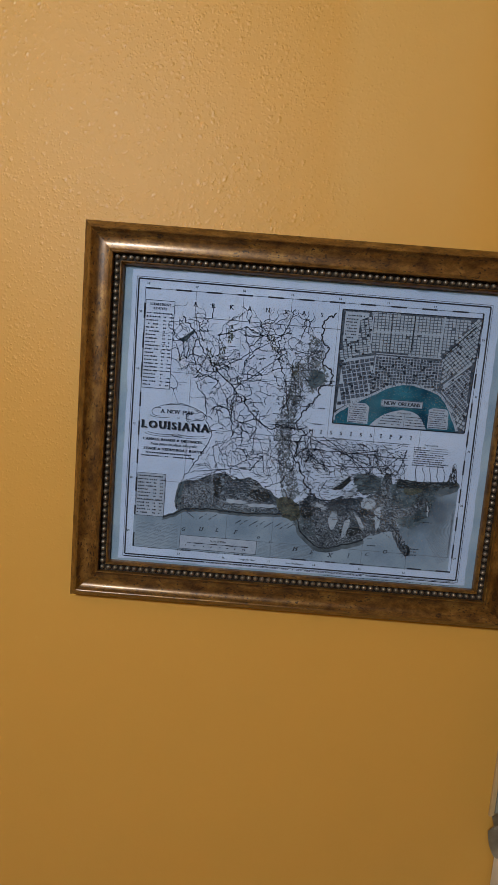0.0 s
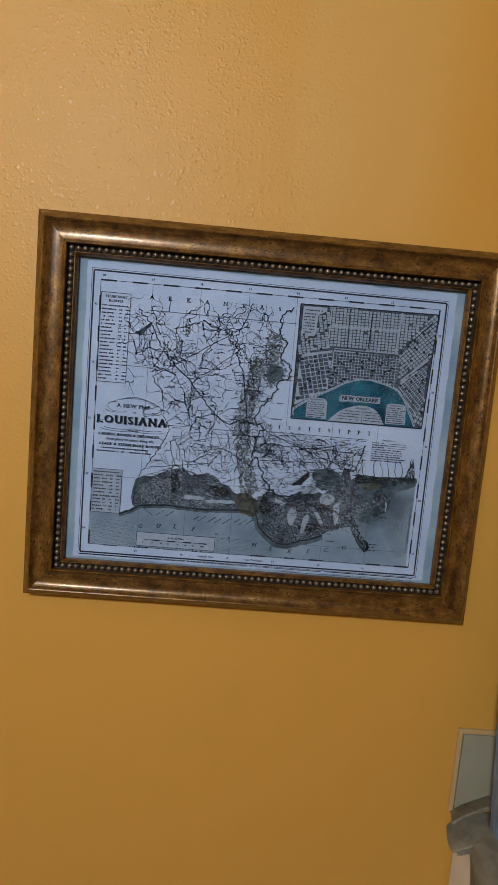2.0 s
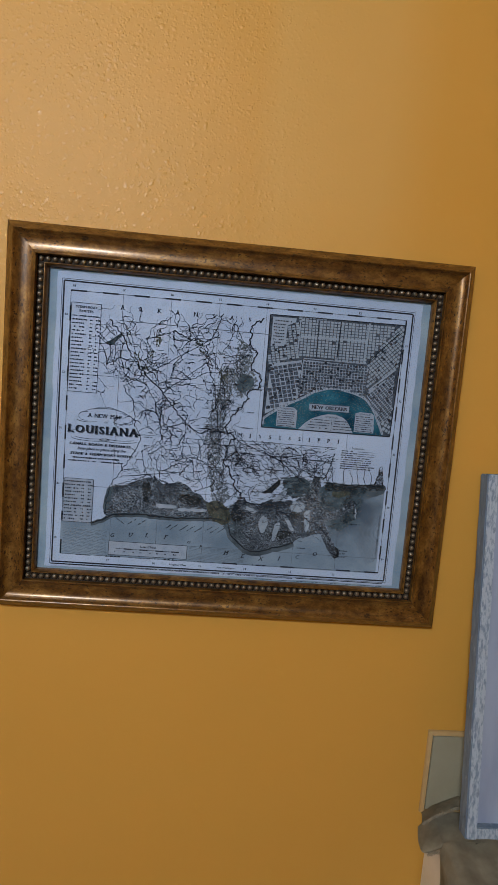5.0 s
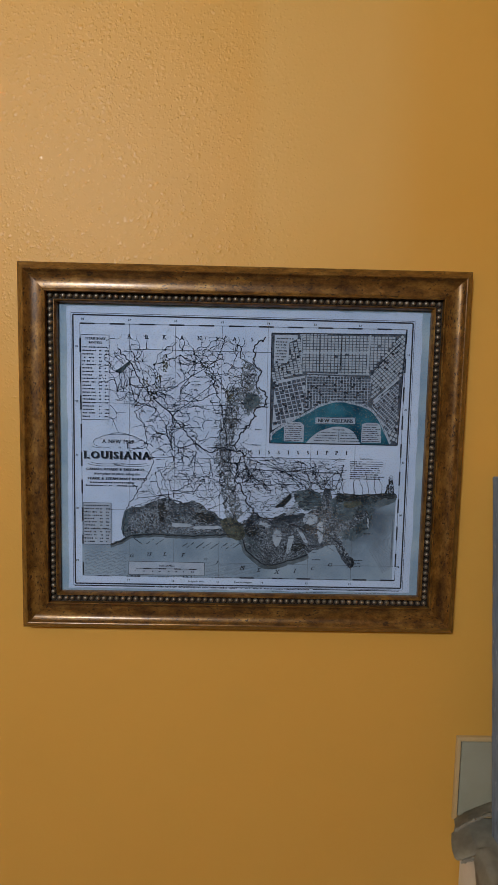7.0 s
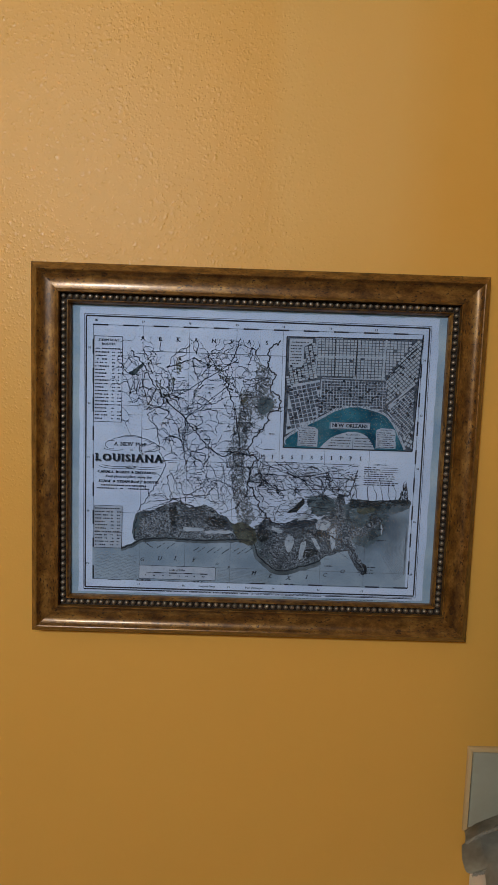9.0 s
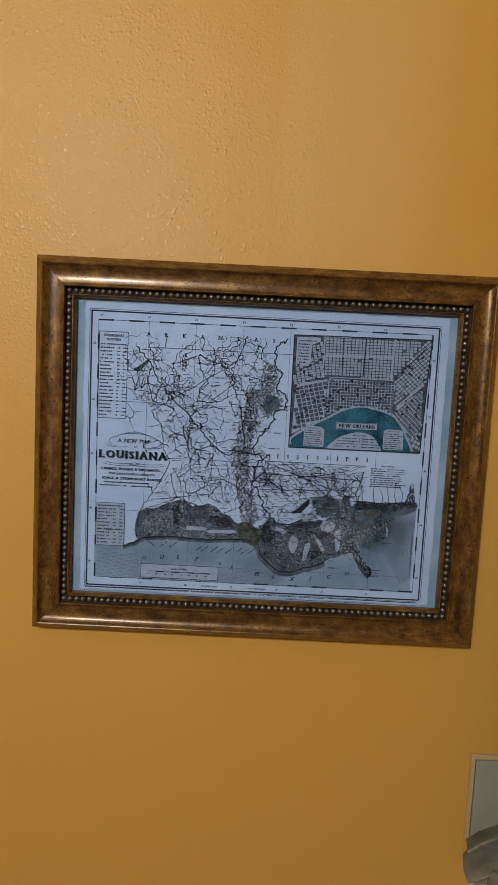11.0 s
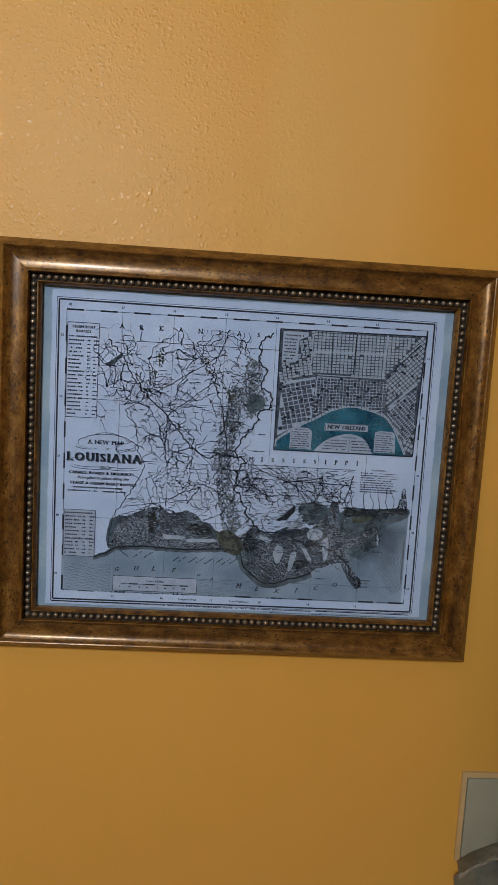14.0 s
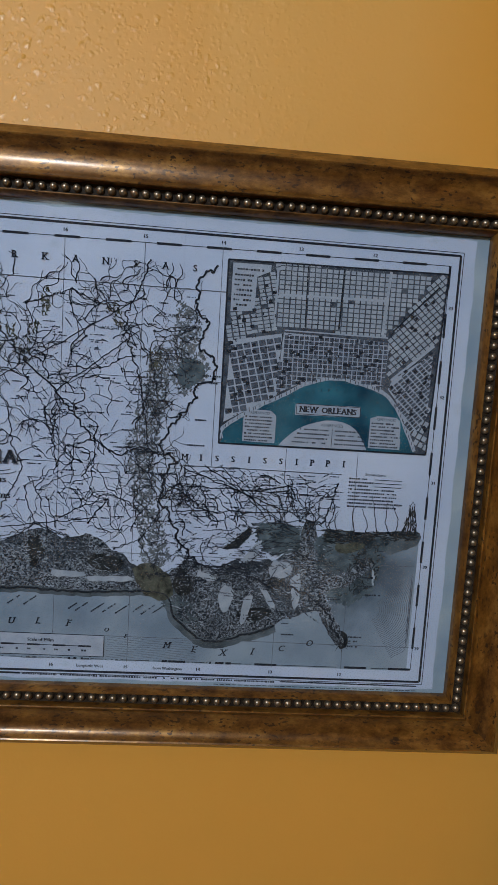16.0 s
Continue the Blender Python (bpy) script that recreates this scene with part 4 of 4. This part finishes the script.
cards = Print(12, True)
cards.area([(92, 22.5)] + wander([(92, 22.5), (102, 33), (112, 40), (126, 45), (138, 47), (150, 45), (160, 39), (170, 23.5)], 2, 0.4, 95) + [(170, 23)])
cards.area([(61, 24.5), (89, 24), (89, 48), (84, 52), (67, 52.5), (61, 50)])
cards.area([(171, 25), (199, 25), (198, 50), (194, 53), (177, 53.5), (171, 51)])
cards.area([(105, 50), (162, 51), (162, 60.5), (105, 59.5)])
cards.area([(44, 137), (64, 139), (64, 168), (76, 174), (76, 179.5), (44, 179)])
cards.put("inset_cards", STREET, "pale name cards on the city plan")
small = Print(14, True)
small.capitals("NEW ORLEANS", 133.5, 55.4, 6.6, width=49, bold=0.35)
ruled_box(small, 106, 51, 161.5, 59.8, 0.5)
for k, ch in enumerate("MISSISSIPPI RIVER"):
    a = radians(152 - k * 7.2)
    small.words(ch, 137 + 52 * math.cos(a), 44 + 28 * math.sin(a), 4.2, turn=a - math.pi / 2)
small.words("REFERENCES", 138, 42.5, 3.4)
for k in range(4):
    small.scribble(108 + (3 - k) * 2.0 - 4, 38 - k * 3.8, 26 + k, 1.5)
    small.scribble(141, 38 - k * 3.8, 20 + 2 * k, 1.5)
small.stroke([(138.5, 40), (138.5, 23)], 0.4)
small.words("REFERENCES", 75, 49.5, 3.0)
small.words("REFERENCES", 185, 50.5, 3.0)
for k in range(8):
    small.scribble(62.5, 46 - k * 2.9, rng.uniform(20, 25), 1.5)
    small.scribble(172.5, 47 - k * 2.9, rng.uniform(20, 25), 1.5)
small.scribble(46, 174, 26, 2.0)
for k in range(7):
    small.scribble(46, 169 - k * 4.3, rng.uniform(9, 17), 2.0)
small.put("inset_lettering", INK, "small black lettering on the city plan")

# ---- wall plate low on the wall ----
plate = tagged(new("wall_plate"), "grey-beige cover plate with mitred border on orange wall", "wall plate")
PX0, PX1, PZ0, PZ1 = 0.3316, 0.60, 0.950, 1.0831
plate.location = ((PX0 + PX1) / 2, 0, PZ0)
W, HT = PX1 - PX0, PZ1 - PZ0
part("back_box", box_bm((-W / 2 + 0.002, -0.003, 0.002), (W / 2 - 0.002, -0.0005, HT - 0.002)), SEAM, plate, "dark gap behind the cover")
part("cover", box_bm((-W / 2 + 0.0074, -0.0060, 0.0074), (W / 2 - 0.0074, -0.0032, HT - 0.0074), 0.0005), PLATE, plate, "smooth grey-beige cover")
for turn, half, height in ((0, W / 2, HT / 2), (90, HT / 2, W / 2), (180, W / 2, HT / 2), (270, HT / 2, W / 2)):
    strip = part("border_strip", rail_bm([(0.0, 0.0004), (0.0, 0.0035), (0.0012, 0.0052), (0.0048, 0.0066), (0.0057, 0.0064), (0.0057, 0.0004)], half, height, 1), EDGE, plate, "tan mitred edging")
    strip.matrix_basis = pose(0, 0, HT / 2, 0, turn, 0)

# ---- white cabinet, burlap and the leaning blue frame ----
CAB_X, CAB_T = 0.344, 0.944
cabinet = tagged(new("cabinet"), "narrow white painted cabinet standing against the orange wall", "cabinet")
cabinet.location = (0.72, -0.16, 0)
part("body", box_bm((CAB_X - 0.72, -0.14, 0.0), (0.377, 0.152, CAB_T - 0.018), 0.003), WHITE, cabinet, smooth=40)
part("top", box_bm((CAB_X - 0.72 - 0.002, -0.147, CAB_T - 0.0178), (0.379, 0.154, CAB_T), 0.004), WHITE, cabinet, smooth=40)
part("door", box_bm((CAB_X - 0.70, -0.158, 0.06), (0.36, -0.1405, CAB_T - 0.04), 0.003), WHITE, cabinet, smooth=40)


def sheet_bm(fn, nu, nv, seed, fray_u0=0.0, fray_v1=0.0, crumple=0.004, scale=22):
    bm = bmesh.new()
    r = random.Random(seed)
    grid = []
    for i in range(nu + 1):
        row = []
        for j in range(nv + 1):
            p = Vector(fn(i / nu, j / nv))
            n = noise.noise_vector(p * scale + Vector((seed, 0, 0)))
            n2 = noise.noise_vector(p * scale * 3 + Vector((0, seed, 0)))
            p += n * crumple + n2 * crumple * 0.4
            if j == nv and fray_v1:
                p.z += r.uniform(-fray_v1, fray_v1)
            if i == 0 and fray_u0:
                p.z += r.uniform(-fray_u0, fray_u0)
            row.append(bm.verts.new(p))
        grid.append(row)
    for i in range(nu):
        for j in range(nv):
            bm.faces.new((grid[i][j], grid[i + 1][j], grid[i + 1][j + 1], grid[i][j + 1]))
    bmesh.ops.solidify(bm, geom=list(bm.faces), thickness=0.0016)
    return bm


cloth = tagged(new("burlap_cloth"), "crumpled grey-brown burlap cloth with frayed edges, draped over the white cabinet", "cloth")
cloth.location = (0.5, -0.12, CAB_T)


def local(fn):
    return lambda u, v: tuple(a - b for a, b in zip(fn(u, v), (0.499, -0.12, 0.9575)))


def along(points, u):
    """A point on a polyline, u from 0 to 1 by equal shares."""
    k = min(int(u * (len(points) - 1)), len(points) - 2)
    f = u * (len(points) - 1) - k
    return Vector(points[k]).lerp(Vector(points[k + 1]), f)


def back_flap(u, v):
    wall_side = along([(0.330, -0.010, 0.968), (0.352, -0.008, 0.980), (0.384, -0.008, 0.994), (0.45, -0.008, 0.996), (0.60, -0.008, 0.992)], u)
    loose = along([(0.316, -0.046, 0.982), (0.336, -0.044, 0.994), (0.370, -0.038, 1.002), (0.45, -0.036, 0.998), (0.60, -0.034, 0.985)], u)
    p = wall_side.lerp(loose, v)
    p.z += 0.004 * math.sin(v * math.pi)
    return p


def roll(u, v):
    upper = along([(0.326, -0.012, 0.970), (0.350, -0.012, 0.990), (0.40, -0.014, 0.994), (0.52, -0.016, 0.985)], u)
    lower = along([(0.322, -0.062, 0.950), (0.345, -0.066, 0.961), (0.375, -0.074, 0.979), (0.52, -0.076, 0.979)], u)
    p = upper.lerp(lower, v)
    p.y -= 0.022 * math.sin(v * math.pi)
    p.z -= 0.022 * (1 - v) ** 1.5
    p.x -= 0.012 * math.sin(v * math.pi) * (1 - u) ** 2
    return p


def top_drape(u, v):
    """From the side hang, over the edge, across the top."""
    y = -0.070 - 0.245 * v
    s = u * 0.74
    if s < 0.24:
        return (0.338 - 0.006 * math.sin(s * 30 + v * 8), y, 0.725 + s)
    if s < 0.28:
        a = (s - 0.24) / 0.04 * math.pi / 2
        return (0.338 + 0.018 * (1 - math.cos(a)), y, 0.965 + 0.012 * math.sin(a))
    return (0.356 + (s - 0.28), y, 0.977 + 0.002 * math.sin(s * 40))


part("back_flap", sheet_bm(local(back_flap), 120, 12, 3, 0, 0.0022, 0.003), BURLAP, cloth, "frayed edge standing up against the wall", 60)
part("fold", sheet_bm(local(roll), 90, 16, 5, 0, 0.002, 0.003), BURLAP, cloth, "rolled fold with a pale frayed edge", 60)
part("drape", sheet_bm(local(top_drape), 80, 26, 8, 0.004, 0, 0.004, 16), BURLAP, cloth, "", 60)

THREAD = mottled("frayed_thread", (0.20, 0.18, 0.14), (0.30, 0.275, 0.22), 80, 0.9)


def fringe_bm(fn, count, seed, reach):
    """Loose threads hanging from the frayed edge of a sheet."""
    r = random.Random(seed)
    bm = bmesh.new()
    for _ in range(count):
        u = r.random()
        root = Vector(fn(u * 0.55, 1.0)) + Vector((0, -0.001, r.uniform(-0.001, 0.001)))
        tip = root + Vector((r.uniform(-0.003, 0.003), r.uniform(-0.003, 0.0), -reach * r.uniform(0.3, 1.0)))
        mid = (root + tip) / 2 + Vector((r.uniform(-0.001, 0.001), -0.001, 0))
        w = r.uniform(0.0003, 0.0006)
        rings = []
        for p, k in ((root, 1.0), (mid, 0.8), (tip, 0.3)):
            rings.append([bm.verts.new(p + Vector((w * k * math.cos(a), w * k * math.sin(a), 0))) for a in (0.3, 2.4, 4.5)])
        for a, b in zip(rings, rings[1:]):
            for q in range(3):
                bm.faces.new((a[q], a[(q + 1) % 3], b[(q + 1) % 3], b[q]))
    return bm


tagged(part("fringe", fringe_bm(local(back_flap), 260, 4, 0.0022), THREAD, cloth, "pale frayed threads"), kind="stuff")
tagged(part("fringe", fringe_bm(local(roll), 280, 6, 0.0032), THREAD, cloth, "pale frayed threads"), kind="stuff")

FW, FH, FD, FR = 0.36, 0.505, 0.021, 0.016
blue_frame = tagged(new("wooden_frame"), "distressed blue-grey washed wooden frame leaning on the wall over burlap", "frame")
LEAN = math.degrees(math.atan2(0.063, 0.50))
blue_frame.matrix_basis = pose(0.3605 + FW / 2, -0.067, 0.979, -LEAN, 0, 0)


def worn_box(lo, hi, seed):
    bm = box_bm(lo, hi)
    long = max(range(3), key=lambda a: hi[a] - lo[a])
    cuts = [e for e in bm.edges if abs((e.verts[0].co - e.verts[1].co)[long]) > 0.05]
    bmesh.ops.subdivide_edges(bm, edges=cuts, cuts=40, use_grid_fill=True)
    bmesh.ops.bevel(bm, geom=[e for e in bm.edges if e.calc_face_angle(0) > 1.0], offset=0.0014, segments=2, affect="EDGES")
    for v in bm.verts:
        v.co += noise.noise_vector(v.co * 45 + Vector((seed, 0, 0))) * 0.0007
    return bm


part("side_rail", worn_box((-FW / 2, -FD, 0), (-FW / 2 + FR, 0, FH), 1), WOOD, blue_frame, smooth=40)
part("side_rail", worn_box((FW / 2 - FR, -FD, 0), (FW / 2, 0, FH), 2), WOOD, blue_frame, smooth=40)
part("bottom_rail", worn_box((-FW / 2 + FR, -FD + 0.001, 0), (FW / 2 - FR, -0.001, FR), 3), WOOD, blue_frame, smooth=40)
part("top_rail", worn_box((-FW / 2 + FR, -FD + 0.001, FH - FR), (FW / 2 - FR, -0.001, FH), 4), WOOD, blue_frame, smooth=40)
# thin added strips carry the front's brighter lighting and rubbed streaks as colour
for x0 in (-FW / 2 + 0.0016, FW / 2 - FR + 0.0004):
    part("lit_face_strip", worn_box((x0, -FD - 0.0008, 0.001), (x0 + FR - 0.002, -FD + 0.0008, FH - 0.001), 5 + x0), LIT_WOOD, blue_frame, "rubbed front face, coloured paler for the light it catches")
part("lit_face_strip", worn_box((-FW / 2 + FR, -FD - 0.0002, 0.001), (FW / 2 - FR, -FD + 0.0018, FR - 0.001), 7), LIT_WOOD, blue_frame, "rubbed front face, coloured paler for the light it catches")
part("panel", box_bm((-FW / 2 + FR - 0.001, -0.010, FR - 0.001), (FW / 2 - FR + 0.001, -0.005, FH - FR + 0.001)), LAVENDER, blue_frame, "lavender-blue painted panel")
